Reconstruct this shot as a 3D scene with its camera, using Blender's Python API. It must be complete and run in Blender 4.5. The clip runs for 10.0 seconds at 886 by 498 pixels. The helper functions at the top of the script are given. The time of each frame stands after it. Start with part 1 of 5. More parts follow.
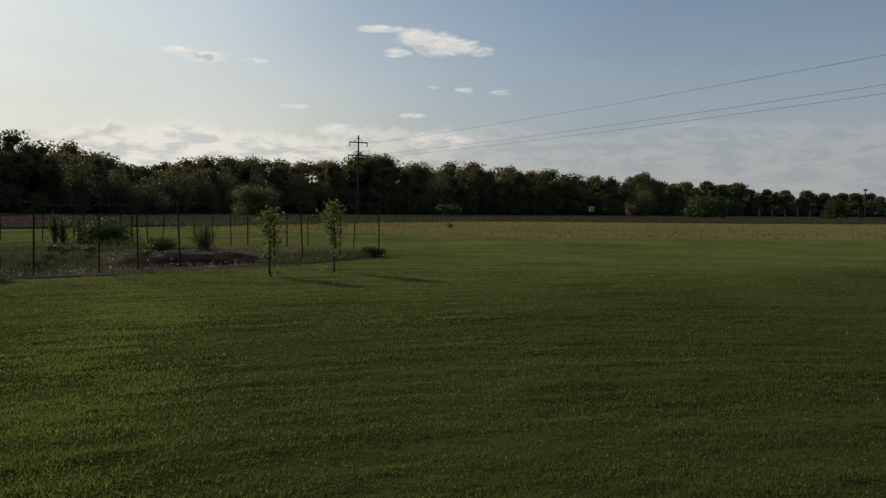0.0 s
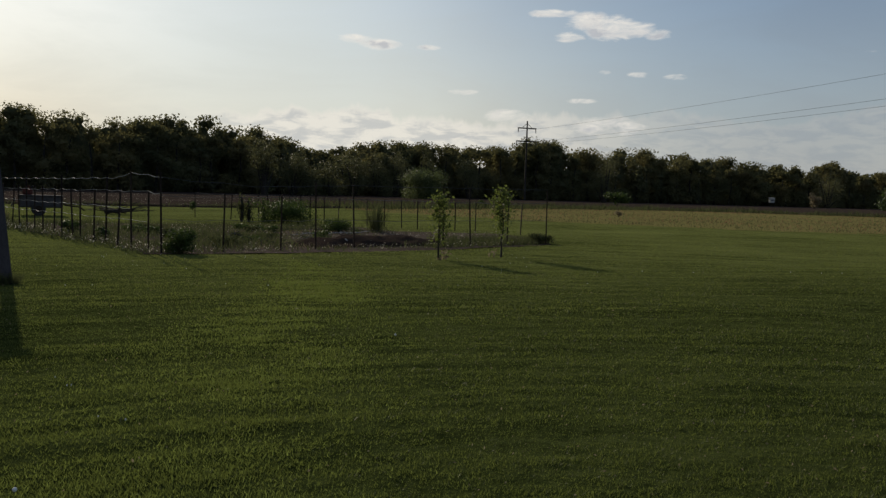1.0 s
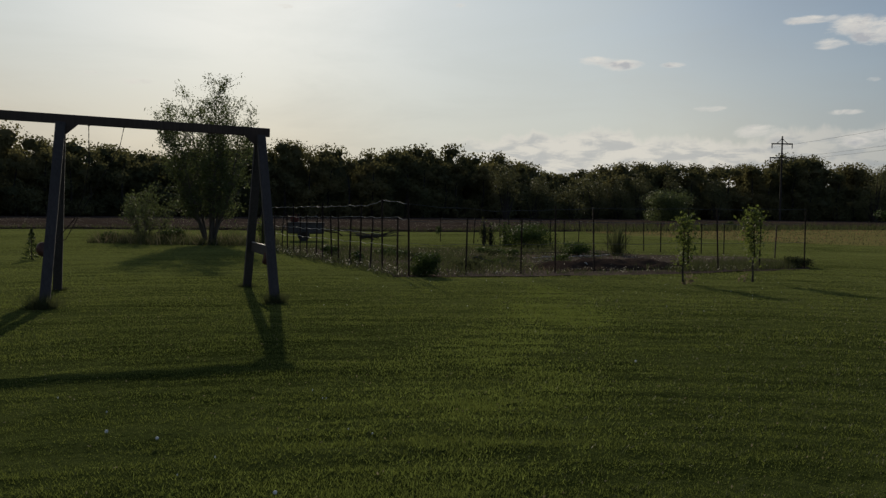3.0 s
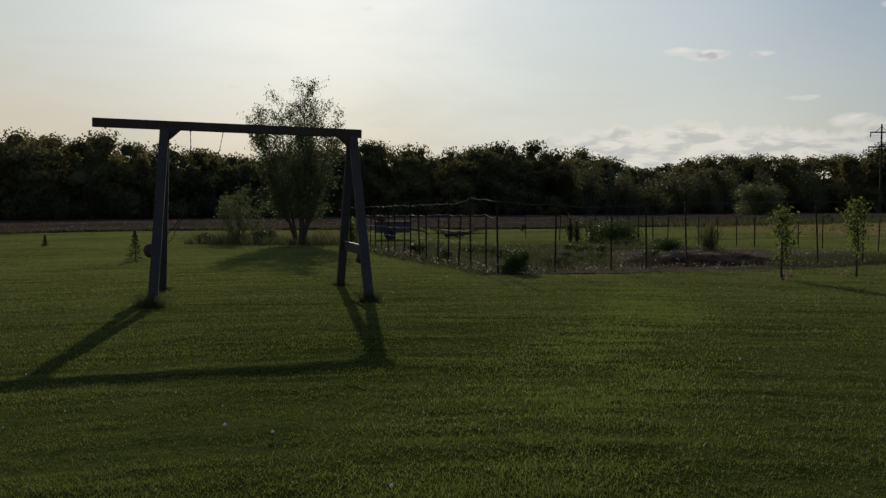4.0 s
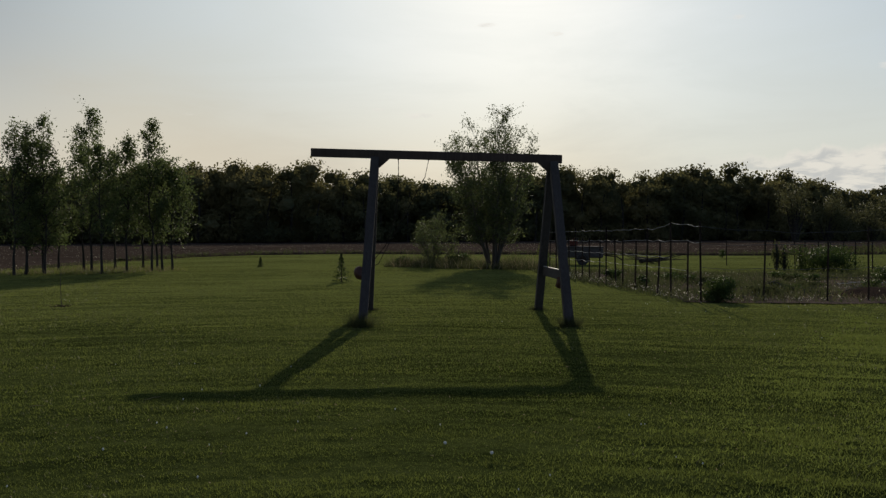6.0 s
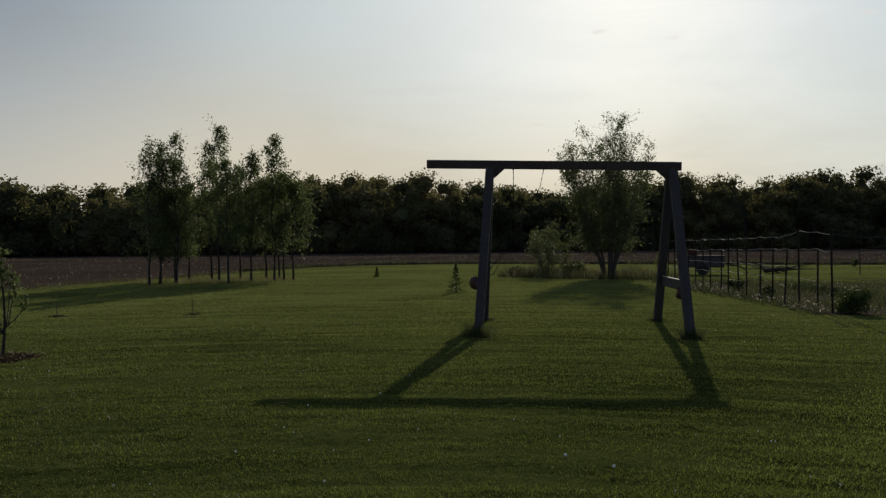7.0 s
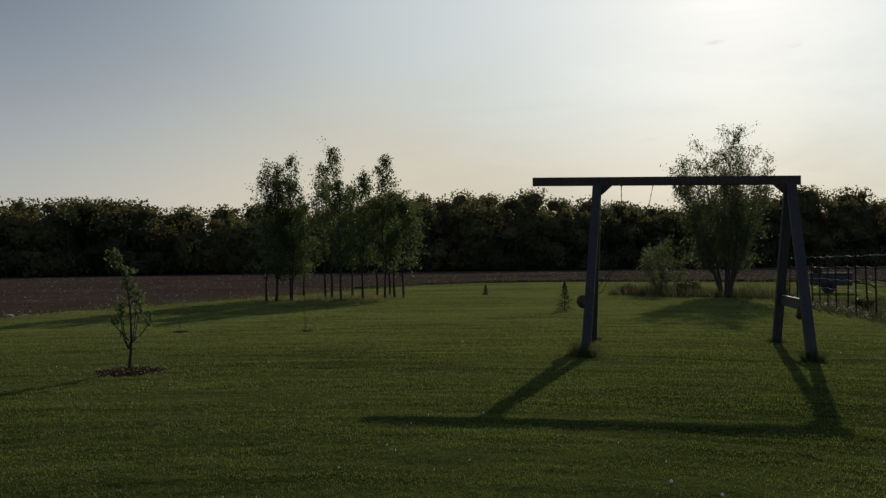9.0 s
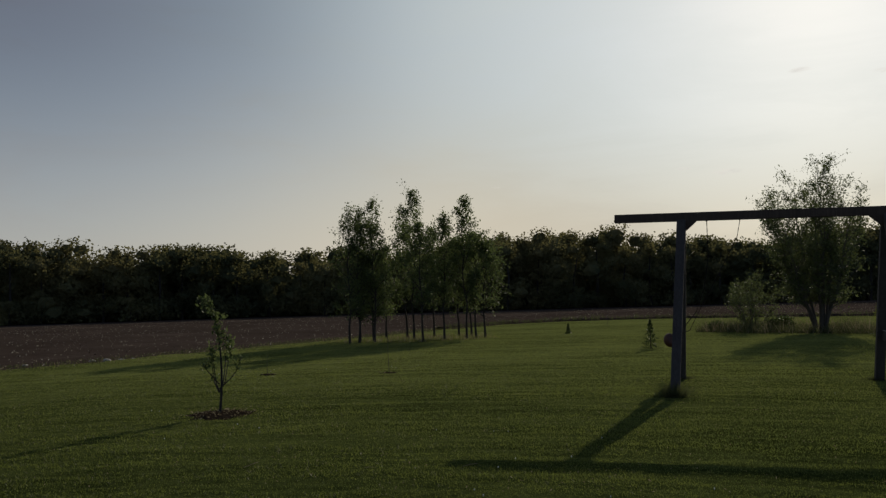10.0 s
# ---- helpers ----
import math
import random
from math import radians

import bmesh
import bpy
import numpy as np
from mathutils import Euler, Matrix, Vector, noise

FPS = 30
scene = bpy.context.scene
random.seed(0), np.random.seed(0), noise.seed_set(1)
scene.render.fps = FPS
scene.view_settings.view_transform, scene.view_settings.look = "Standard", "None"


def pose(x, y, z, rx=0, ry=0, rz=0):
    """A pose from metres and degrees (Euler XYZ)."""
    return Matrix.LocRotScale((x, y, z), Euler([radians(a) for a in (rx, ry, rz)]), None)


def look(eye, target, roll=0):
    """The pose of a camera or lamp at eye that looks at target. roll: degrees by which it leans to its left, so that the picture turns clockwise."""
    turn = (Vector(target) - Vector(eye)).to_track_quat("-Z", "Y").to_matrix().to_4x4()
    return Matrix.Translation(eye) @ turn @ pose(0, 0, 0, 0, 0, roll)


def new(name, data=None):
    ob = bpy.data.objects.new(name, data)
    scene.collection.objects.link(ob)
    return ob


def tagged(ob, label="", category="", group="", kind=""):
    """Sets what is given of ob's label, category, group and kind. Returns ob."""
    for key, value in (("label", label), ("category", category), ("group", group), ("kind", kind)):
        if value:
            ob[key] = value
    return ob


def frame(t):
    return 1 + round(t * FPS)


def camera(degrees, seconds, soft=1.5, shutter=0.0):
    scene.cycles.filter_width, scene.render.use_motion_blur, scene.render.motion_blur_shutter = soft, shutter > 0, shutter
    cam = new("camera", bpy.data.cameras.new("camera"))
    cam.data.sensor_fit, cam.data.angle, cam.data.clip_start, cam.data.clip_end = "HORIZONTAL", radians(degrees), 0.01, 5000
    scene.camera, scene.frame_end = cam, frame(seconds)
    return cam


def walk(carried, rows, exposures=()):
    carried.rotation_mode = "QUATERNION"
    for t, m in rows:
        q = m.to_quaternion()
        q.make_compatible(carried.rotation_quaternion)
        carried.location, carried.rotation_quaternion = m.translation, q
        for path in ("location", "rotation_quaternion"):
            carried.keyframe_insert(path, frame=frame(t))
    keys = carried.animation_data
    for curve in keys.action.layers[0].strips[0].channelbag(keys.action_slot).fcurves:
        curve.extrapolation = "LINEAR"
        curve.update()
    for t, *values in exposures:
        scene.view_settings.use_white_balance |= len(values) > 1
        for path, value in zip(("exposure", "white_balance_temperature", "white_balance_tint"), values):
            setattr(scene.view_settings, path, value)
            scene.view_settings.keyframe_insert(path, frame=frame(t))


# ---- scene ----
import itertools

cam = camera(56.1, 10.0, soft=1.35)
PATH = [
    (0, (0.269, 0.188, 1.466), (0.284, 2.185, 1.369), 0.7),
    (0.5, (0.214, 0.217, 1.47), (0.043, 2.205, 1.344), 1.8),
    (1, (0.21, 0.231, 1.469), (-0.167, 2.19, 1.33), 1.8),
    (1.5, (0.254, 0.269, 1.472), (-0.291, 2.189, 1.341), 1.3),
    (2, (0.286, 0.297, 1.474), (-0.396, 2.173, 1.348), 1.5),
    (2.5, (0.277, 0.304, 1.466), (-0.522, 2.134, 1.347), 1.5),
    (3, (0.224, 0.272, 1.468), (-0.696, 2.045, 1.372), 0.8),
    (4.5, (0.083, 0.112, 1.471), (-1.085, 1.733, 1.373), -0.2),
    (5, (0.054, 0.07, 1.473), (-1.204, 1.623, 1.405), -0.1),
    (6.5, (-0.025, -0.035, 1.473), (-1.551, 1.257, 1.437), -0.1),
    (7, (-0.022, -0.052, 1.478), (-1.633, 1.132, 1.459), -0.3),
    (7.5, (-0.016, -0.012, 1.481), (-1.687, 1.087, 1.479), -0.2),
    (8, (0.003, 0.013, 1.481), (-1.697, 1.066, 1.482), -0.2),
    (8.5, (0.011, 0.024, 1.488), (-1.708, 1.046, 1.497), -0.2),
    (9, (0.014, 0.015, 1.49), (-1.74, 0.976, 1.515), -0.5),
    (9.5, (0.005, -0.007, 1.505), (-1.794, 0.865, 1.574), -0.9),
    (10, (0.009, -0.012, 1.518), (-1.825, 0.777, 1.64), -1.5),
]
walk(cam, [(t, look(eye, target, roll)) for t, eye, target, roll in PATH],
     exposures=[(0.0, -0.15), (1.0, -0.15), (2.0, -0.27), (2.5, -0.25), (3.0, -0.38), (4.5, -0.2), (5.0, -0.18), (6.5, -0.22), (7.0, -0.24), (7.5, -0.41), (8.5, -0.22), (9.5, -0.26), (10.0, -0.34)])

# ---- light ----
SUN_AZ, SUN_EL = radians(41.3), radians(22.4)      # azimuth to the left of +y
SUN_DIR = Vector((-math.sin(SUN_AZ) * math.cos(SUN_EL), math.cos(SUN_AZ) * math.cos(SUN_EL), math.sin(SUN_EL)))
sun_data = bpy.data.lights.new("sun", "SUN")
sun_data.energy, sun_data.angle, sun_data.color = 3.2, radians(0.6), (0.98, 0.87, 0.67)
sun = new("sun", sun_data)
sun.matrix_world = Matrix.Translation((0, 0, 60)) @ SUN_DIR.to_track_quat("Z", "Y").to_matrix().to_4x4()


class Nodes:
    """Short hand for building node trees."""

    def __init__(self, tree):
        self.tree = tree

    def add(self, kind, **inputs):
        n = self.tree.nodes.new(kind)
        for key, value in inputs.items():
            self.set(n, key, value)
        return n

    def set(self, n, key, value):
        slot = n.inputs[int(key[1:])] if key[0] == "i" and key[1:].isdigit() else n.inputs[key.replace("_", " ")]
        if hasattr(value, "is_output"):
            self.tree.links.new(value, slot)
        else:
            slot.default_value = value

    def math(self, op, a, b=0.0, c=0.0, clamp=False):
        n = self.tree.nodes.new("ShaderNodeMath")
        n.operation, n.use_clamp = op, clamp
        for k, v in enumerate((a, b, c)):
            self.set(n, f"i{k}", v)
        return n.outputs[0]

    def mix(self, fac, a, b, blend="MIX"):
        n = self.tree.nodes.new("ShaderNodeMix")
        n.data_type, n.blend_type = "RGBA", blend
        self.set(n, "i0", fac), self.set(n, "i6", a), self.set(n, "i7", b)
        return n.outputs[2]

    def ramp(self, fac, *stops):
        n = self.tree.nodes.new("ShaderNodeValToRGB")
        while len(n.color_ramp.elements) < len(stops):
            n.color_ramp.elements.new(0.5)
        for e, (at, col) in zip(n.color_ramp.elements, stops):
            e.position, e.color = at, (*col, 1) if len(col) == 3 else col
        self.set(n, "i0", fac)
        return n.outputs[0]

    def noise(self, vector, scale, detail=3.0, rough=0.55, distortion=0.0):
        n = self.add("ShaderNodeTexNoise", Scale=scale, Detail=detail, Roughness=rough, Distortion=distortion)
        if vector is not None:
            self.set(n, "Vector", vector)
        return n.outputs[0]

    def smooth(self, x, lo, hi):
        n = self.tree.nodes.new("ShaderNodeMapRange")
        n.interpolation_type = "SMOOTHSTEP"
        self.set(n, "i0", x), self.set(n, "i1", lo), self.set(n, "i2", hi)
        return n.outputs[0]


world = bpy.data.worlds.new("sky")
scene.world = world
world.use_nodes = True
wt = Nodes(world.node_tree)
world.node_tree.nodes.clear()
sky = wt.add("ShaderNodeTexSky")
sky.sky_type, sky.sun_disc = "NISHITA", False
sky.sun_elevation, sky.sun_rotation = SUN_EL, -SUN_AZ
sky.altitude, sky.air_density, sky.dust_density, sky.ozone_density = 200, 1.0, 0.7, 1.6
aim = wt.add("ShaderNodeTexCoord").outputs["Generated"]
split = wt.add("ShaderNodeSeparateXYZ", Vector=aim)
AZI = wt.math("MULTIPLY", wt.math("ARCTAN2", wt.math("MULTIPLY", split.outputs[0], -1), split.outputs[1]), 57.2958)
ELE = wt.math("MULTIPLY", wt.math("ARCSINE", split.outputs[2]), 57.2958)
flat = wt.add("ShaderNodeCombineXYZ", X=AZI, Y=wt.math("MULTIPLY", ELE, 2.6), Z=0.0).outputs[0]
fluff = wt.noise(flat, 0.5, 7.0, 0.66, 0.6)
wisps = wt.noise(flat, 0.5, 4.0, 0.55)
# small fair-weather clouds: azimuth, elevation, half width, half height, density
CLOUDS = [(3.9, 11.95, 1.9, 0.30, 0.95), (1.7, 11.45, 1.7, 0.66, 1.0), (0.1, 11.0, 2.0, 0.85, 1.0), (-1.4, 10.95, 1.6, 0.55, 0.95), (2.8, 10.45, 1.1, 0.38, 0.85), (-3.0, 10.6, 1.1, 0.38, 0.7),
          (17.2, 9.95, 1.4, 0.34, 0.8), (15.7, 9.7, 1.6, 0.42, 0.85), (12.2, 9.6, 1.0, 0.2, 0.6), (9.7, 6.75, 1.2, 0.24, 0.7), (6.9, 5.2, 1.8, 0.5, 0.75),
          (0.4, 8.2, 0.5, 0.16, 0.45), (-1.7, 8.05, 0.9, 0.22, 0.6), (-4.2, 7.9, 0.9, 0.24, 0.65), (2.0, 6.3, 1.2, 0.2, 0.65), (0.0, 4.6, 2.6, 0.75, 0.7),
          (50.4, 8.25, 0.5, 0.14, 0.55), (48.0, 7.85, 1.5, 0.24, 0.6), (43.0, 13.8, 0.9, 0.2, 0.5), (38.5, 13.15, 0.8, 0.2, 0.6), (26.6, 13.6, 0.7, 0.2, 0.5), (-16.6, 9.3, 1.5, 0.26, 0.32), (63.0, 7.6, 0.5, 0.12, 0.3)]
cover, under = 0.0, 0.0
for a, e, w, h, d in CLOUDS:
    u = wt.math("DIVIDE", wt.math("SUBTRACT", AZI, a), w)
    v = wt.math("DIVIDE", wt.math("SUBTRACT", ELE, e), h)
    r = wt.math("ADD", wt.math("MULTIPLY", u, u), wt.math("MULTIPLY", v, v))
    blob = wt.math("MULTIPLY", wt.smooth(r, 1.5, 0.0), d)
    below = wt.math("MULTIPLY", blob, wt.smooth(v, 0.35, -0.55))
    under = below if cover == 0.0 else wt.math("MAXIMUM", under, below)
    cover = blob if cover == 0.0 else wt.math("MAXIMUM", cover, blob)
thick = wt.math("ADD", cover, wt.math("MULTIPLY", wt.math("SUBTRACT", fluff, 0.5), 2.2))
dense = wt.math("MULTIPLY", wt.smooth(thick, 0.2, 1.15), wt.smooth(cover, 0.0, 0.25))
core = wt.math("MULTIPLY", wt.math("ADD", wt.math("MULTIPLY", under, 0.45), wt.smooth(wisps, 0.5, 0.68)), dense, clamp=True)
# low bank of flat clouds over the woods, with pale tops and grey bodies
heads = wt.noise(wt.add("ShaderNodeCombineXYZ", X=wt.math("MULTIPLY", AZI, 0.22), Y=wt.math("MULTIPLY", ELE, 0.10), Z=3.0).outputs[0], 1.0, 5.0, 0.6)
bank_top = wt.math("ADD", wt.math("MULTIPLY", heads, 4.6), wt.mix(wt.smooth(AZI, 8.0, -2.0), (2.75, 2.75, 2.75, 1), (3.3, 3.3, 3.3, 1)))
depth = wt.math("SUBTRACT", bank_top, ELE)
body = wt.noise(wt.add("ShaderNodeCombineXYZ", X=wt.math("MULTIPLY", AZI, 0.45), Y=wt.math("MULTIPLY", ELE, 1.5), Z=0.0).outputs[0], 1.0, 5.0, 0.6, 0.4)
bank = wt.math("MULTIPLY", wt.math("MULTIPLY", wt.smooth(depth, -0.05, 0.5), wt.smooth(AZI, 31.0, 22.0)), wt.mix(wt.smooth(AZI, 9.0, -4.0), (0.85, 0.85, 0.85, 1), (0.38, 0.38, 0.38, 1)))
grey = wt.math("MULTIPLY", wt.smooth(depth, 0.1, 0.8), wt.smooth(body, 0.40, 0.62))
bank_lit = wt.mix(wt.smooth(AZI, 14.0, -12.0), wt.mix(grey, (9.0, 8.6, 7.7, 1), (6.1, 6.15, 6.0, 1)), wt.mix(grey, (5.2, 5.15, 5.0, 1), (3.5, 3.75, 4.2, 1)))
veil = wt.math("ADD", wt.math("MULTIPLY", wt.smooth(wt.noise(wt.add("ShaderNodeCombineXYZ", X=AZI, Y=wt.math("MULTIPLY", ELE, 4.0), Z=7.0).outputs[0], 0.06, 6.0, 0.62, 0.5), 0.36, 0.7), 0.09), wt.math("ADD", 0.42, wt.math("MULTIPLY", wt.smooth(ELE, 16.0, 0.0), 0.36)))
west = wt.math("MULTIPLY", wt.smooth(AZI, 40.0, 68.0), wt.smooth(AZI, 100.0, 72.0))
east = wt.math("MULTIPLY", wt.smooth(AZI, 18.0, -16.0), wt.smooth(ELE, -4.0, 12.0))
dusk = wt.math("MULTIPLY", wt.smooth(AZI, 66.0, 96.0), wt.smooth(ELE, 2.0, 20.0))
veil = wt.math("ADD", wt.math("ADD", veil, wt.math("MULTIPLY", west, 0.14)), wt.math("ADD", wt.math("MULTIPLY", dusk, 0.35), wt.math("MULTIPLY", wt.math("MULTIPLY", wt.smooth(AZI, 8.0, 24.0), wt.smooth(AZI, 84.0, 62.0)), 0.16)), clamp=True)
toward = wt.math("COSINE", wt.math("MULTIPLY", wt.math("SUBTRACT", AZI, 68.0), 0.0174533))
low_haze = wt.mix(wt.smooth(toward, 0.15, 0.85), (5.0, 5.25, 5.25, 1), (8.1, 7.3, 5.8, 1))
low_haze = wt.mix(wt.smooth(AZI, 16.0, -14.0), low_haze, (3.4, 3.7, 4.0, 1))
low_haze = wt.mix(wt.smooth(AZI, 64.0, 96.0), low_haze, (5.0, 4.65, 4.35, 1))
haze = wt.mix(wt.smooth(ELE, 0.0, 25.0), low_haze, wt.mix(east, wt.mix(west, (3.2, 3.75, 3.9, 1), (3.35, 3.95, 3.95, 1)), (0.75, 1.25, 2.15, 1)))
su, sv = wt.math("DIVIDE", wt.math("SUBTRACT", AZI, 41.8), 36.0), wt.math("DIVIDE", wt.math("SUBTRACT", ELE, 21.8), 17.5)
aureole = wt.smooth(wt.math("ADD", wt.math("MULTIPLY", su, su), wt.math("MULTIPLY", sv, sv)), 1.3, 0.0)
haze = wt.mix(aureole, haze, (7.8, 8.3, 7.9, 1))
glare = wt.math("MULTIPLY", wt.smooth(AZI, 6.0, 20.0), wt.smooth(AZI, 40.0, 27.0))
haze = wt.mix(wt.math("MULTIPLY", glare, 0.5), haze, (6.6, 7.3, 7.2, 1))
haze = wt.mix(dusk, haze, (1.75, 1.8, 2.1, 1))
clear = wt.mix(bank, wt.mix(veil, sky.outputs[0], haze), bank_lit)
lit = wt.mix(core, (9.6, 9.1, 8.3, 1), (5.7, 5.7, 5.9, 1))
final = wt.mix(wt.math("MULTIPLY", dense, 0.85), clear, lit)
bg = wt.add("ShaderNodeBackground", Color=final, Strength=0.10)
world.node_tree.links.new(bg.outputs[0], wt.add("ShaderNodeOutputWorld").inputs[0])


# ---- materials ----
def material(name):
    m = bpy.data.materials.new(name)
    m.use_nodes = True
    m.node_tree.nodes.clear()
    n = Nodes(m.node_tree)
    out = n.add("ShaderNodeOutputMaterial")
    return m, n, out


def finish(n, out, colour, rough=0.8, height=None, strength=0.3, distance=0.02, metal=0.0, spec=0.5, through_light=0.0, tint=None, fuzz=None):
    p = n.add("ShaderNodeBsdfPrincipled", Roughness=rough, Metallic=metal)
    n.set(p, "Specular_IOR_Level", spec)
    n.set(p, "Base_Color", colour)
    if fuzz:
        n.set(p, "Sheen_Weight", fuzz[0]), n.set(p, "Sheen_Roughness", 0.6), n.set(p, "Sheen_Tint", (*fuzz[1], 1))
    if height is not None:
        b = n.add("ShaderNodeBump", Height=height, Strength=strength, Distance=distance)
        n.set(p, "Normal", b.outputs[0])
    last = p.outputs[0]
    if through_light:
        tr = n.add("ShaderNodeBsdfTranslucent", Color=tint if tint is not None else colour)
        mx = n.add("ShaderNodeMixShader", Fac=through_light)
        n.set(mx, "i1", last), n.set(mx, "i2", tr.outputs[0])
        last = mx.outputs[0]
    n.tree.links.new(last, out.inputs[0])


def place(n):
    return n.add("ShaderNodeNewGeometry").outputs["Position"]


def local(n):
    return n.add("ShaderNodeTexCoord").outputs["Object"]


def leaf_material(name, dark, light, glow, through_light=0.45, rough=0.55, spec=0.1):
    m, n, out = material(name)
    g = n.add("ShaderNodeNewGeometry")
    big = n.noise(g.outputs["Position"], 0.7, 3)
    f = n.math("ADD", n.math("MULTIPLY", g.outputs["Random Per Island"], 0.6), n.math("MULTIPLY", big, 0.5))
    col = n.ramp(f, (0.2, dark), (0.85, light))
    finish(n, out, col, rough, spec=spec, through_light=through_light, tint=n.mix(0.5, col, (*glow, 1)))
    return m


def woods_material():
    """Spring leaves of mixed woods: dark green, olive and budding brown trees side by side."""
    m, n, out = material("woodland_leaf")
    g = n.add("ShaderNodeNewGeometry")
    kinds, sprays = n.noise(g.outputs["Position"], 0.085, 2, 0.5), n.noise(g.outputs["Position"], 0.9, 3)
    f = n.math("ADD", n.math("MULTIPLY", n.smooth(kinds, 0.34, 0.66), 0.6), n.math("ADD", n.math("MULTIPLY", sprays, 0.25), n.math("MULTIPLY", g.outputs["Random Per Island"], 0.2)))
    col = n.ramp(f, (0.15, (0.062, 0.072, 0.042)), (0.5, (0.092, 0.095, 0.052)), (0.9, (0.145, 0.126, 0.062)))
    finish(n, out, col, 0.9, spec=0.0, through_light=0.32, tint=n.mix(0.5, col, (0.34, 0.31, 0.11, 1)))
    return m


def wood_material(name, dark, light, rough=0.85, scale=1.0):
    m, n, out = material(name)
    mp = n.add("ShaderNodeMapping", Vector=local(n))
    mp.inputs["Scale"].default_value = (18 * scale, 18 * scale, 1.3 * scale)
    grain = n.noise(mp.outputs[0], 2.0, 6, 0.65, 0.6)
    blot = n.noise(local(n), 1.7 * scale, 4)
    f = n.math("ADD", n.math("MULTIPLY", grain, 0.65), n.math("MULTIPLY", blot, 0.4))
    finish(n, out, n.ramp(f, (0.3, dark), (0.75, light)), rough, grain, 0.5, 0.008, spec=0.35)
    return m


def plain_material(name, a, b, rough=0.6, metal=0.0, scale=9.0, spec=0.3):
    m, n, out = material(name)
    f = n.noise(local(n), scale, 5, 0.65)
    finish(n, out, n.ramp(f, (0.3, a), (0.72, b)), rough, f, 0.25, 0.004, metal=metal, spec=spec)
    return m


def ground_material(name, stops, big, small, bump=0.5, distance=0.03, rough=0.95, spec=0.2, fuzz=None):
    m, n, out = material(name)
    at = place(n)
    f1, f2, f3 = n.noise(at, big, 4, 0.6, 0.3), n.noise(at, small, 5, 0.7), n.noise(at, small * 6, 3, 0.7)
    f = n.math("ADD", n.math("MULTIPLY", f1, 0.45), n.math("ADD", n.math("MULTIPLY", f2, 0.35), n.math("MULTIPLY", f3, 0.2)))
    finish(n, out, n.ramp(f, *stops), rough, n.math("ADD", f2, n.math("MULTIPLY", f3, 0.5)), bump, distance, spec=spec, fuzz=fuzz)
    return m


HOUSE = (4.0, -4.0)          # the mower circled the house; the lawn's colour also pales outwards from here


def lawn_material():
    """Mown turf: lanes and wheel lines round the house, clumps and blades; far brightness put into the colour."""
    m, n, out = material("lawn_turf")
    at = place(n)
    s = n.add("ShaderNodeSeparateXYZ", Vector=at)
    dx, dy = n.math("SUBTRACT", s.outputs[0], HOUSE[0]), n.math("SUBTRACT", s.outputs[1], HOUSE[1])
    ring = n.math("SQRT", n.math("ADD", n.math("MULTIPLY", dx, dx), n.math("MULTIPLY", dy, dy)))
    along = n.math("MULTIPLY", n.math("ARCTAN2", dx, dy), 20.0)
    lanes = n.noise(n.add("ShaderNodeCombineXYZ", X=ring, Y=n.math("MULTIPLY", along, 0.10), Z=0.0).outputs[0], 1.1, 3.0, 0.6)
    lines = n.noise(n.add("ShaderNodeCombineXYZ", X=n.math("MULTIPLY", ring, 6.5), Y=n.math("MULTIPLY", along, 0.9), Z=0.0).outputs[0], 0.9, 5.0, 0.68, 0.3)
    clumps, fine, broad = n.noise(at, 12.0, 4, 0.7), n.noise(at, 60.0, 3, 0.7), n.noise(at, 0.22, 4, 0.6, 0.3)
    f = n.math("ADD", n.math("MULTIPLY", lines, 0.26), n.math("ADD", n.math("MULTIPLY", lanes, 0.2), n.math("ADD", n.math("MULTIPLY", clumps, 0.32), n.math("MULTIPLY", broad, 0.22))))
    # far turf is coloured paler, standing in for light at a grazing view
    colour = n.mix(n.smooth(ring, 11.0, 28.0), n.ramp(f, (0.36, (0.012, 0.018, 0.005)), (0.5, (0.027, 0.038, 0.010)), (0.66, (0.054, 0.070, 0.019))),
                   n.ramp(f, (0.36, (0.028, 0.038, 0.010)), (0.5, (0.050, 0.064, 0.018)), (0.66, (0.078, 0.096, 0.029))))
    height = n.math("ADD", n.math("MULTIPLY", lines, 0.8), n.math("ADD", clumps, n.math("MULTIPLY", fine, 0.8)))
    # sheen weight rises with distance to brighten the far turf
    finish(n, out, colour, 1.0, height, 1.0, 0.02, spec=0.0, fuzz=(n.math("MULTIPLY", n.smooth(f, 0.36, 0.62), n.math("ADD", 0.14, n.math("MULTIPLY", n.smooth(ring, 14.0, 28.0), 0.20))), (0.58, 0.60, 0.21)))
    return m


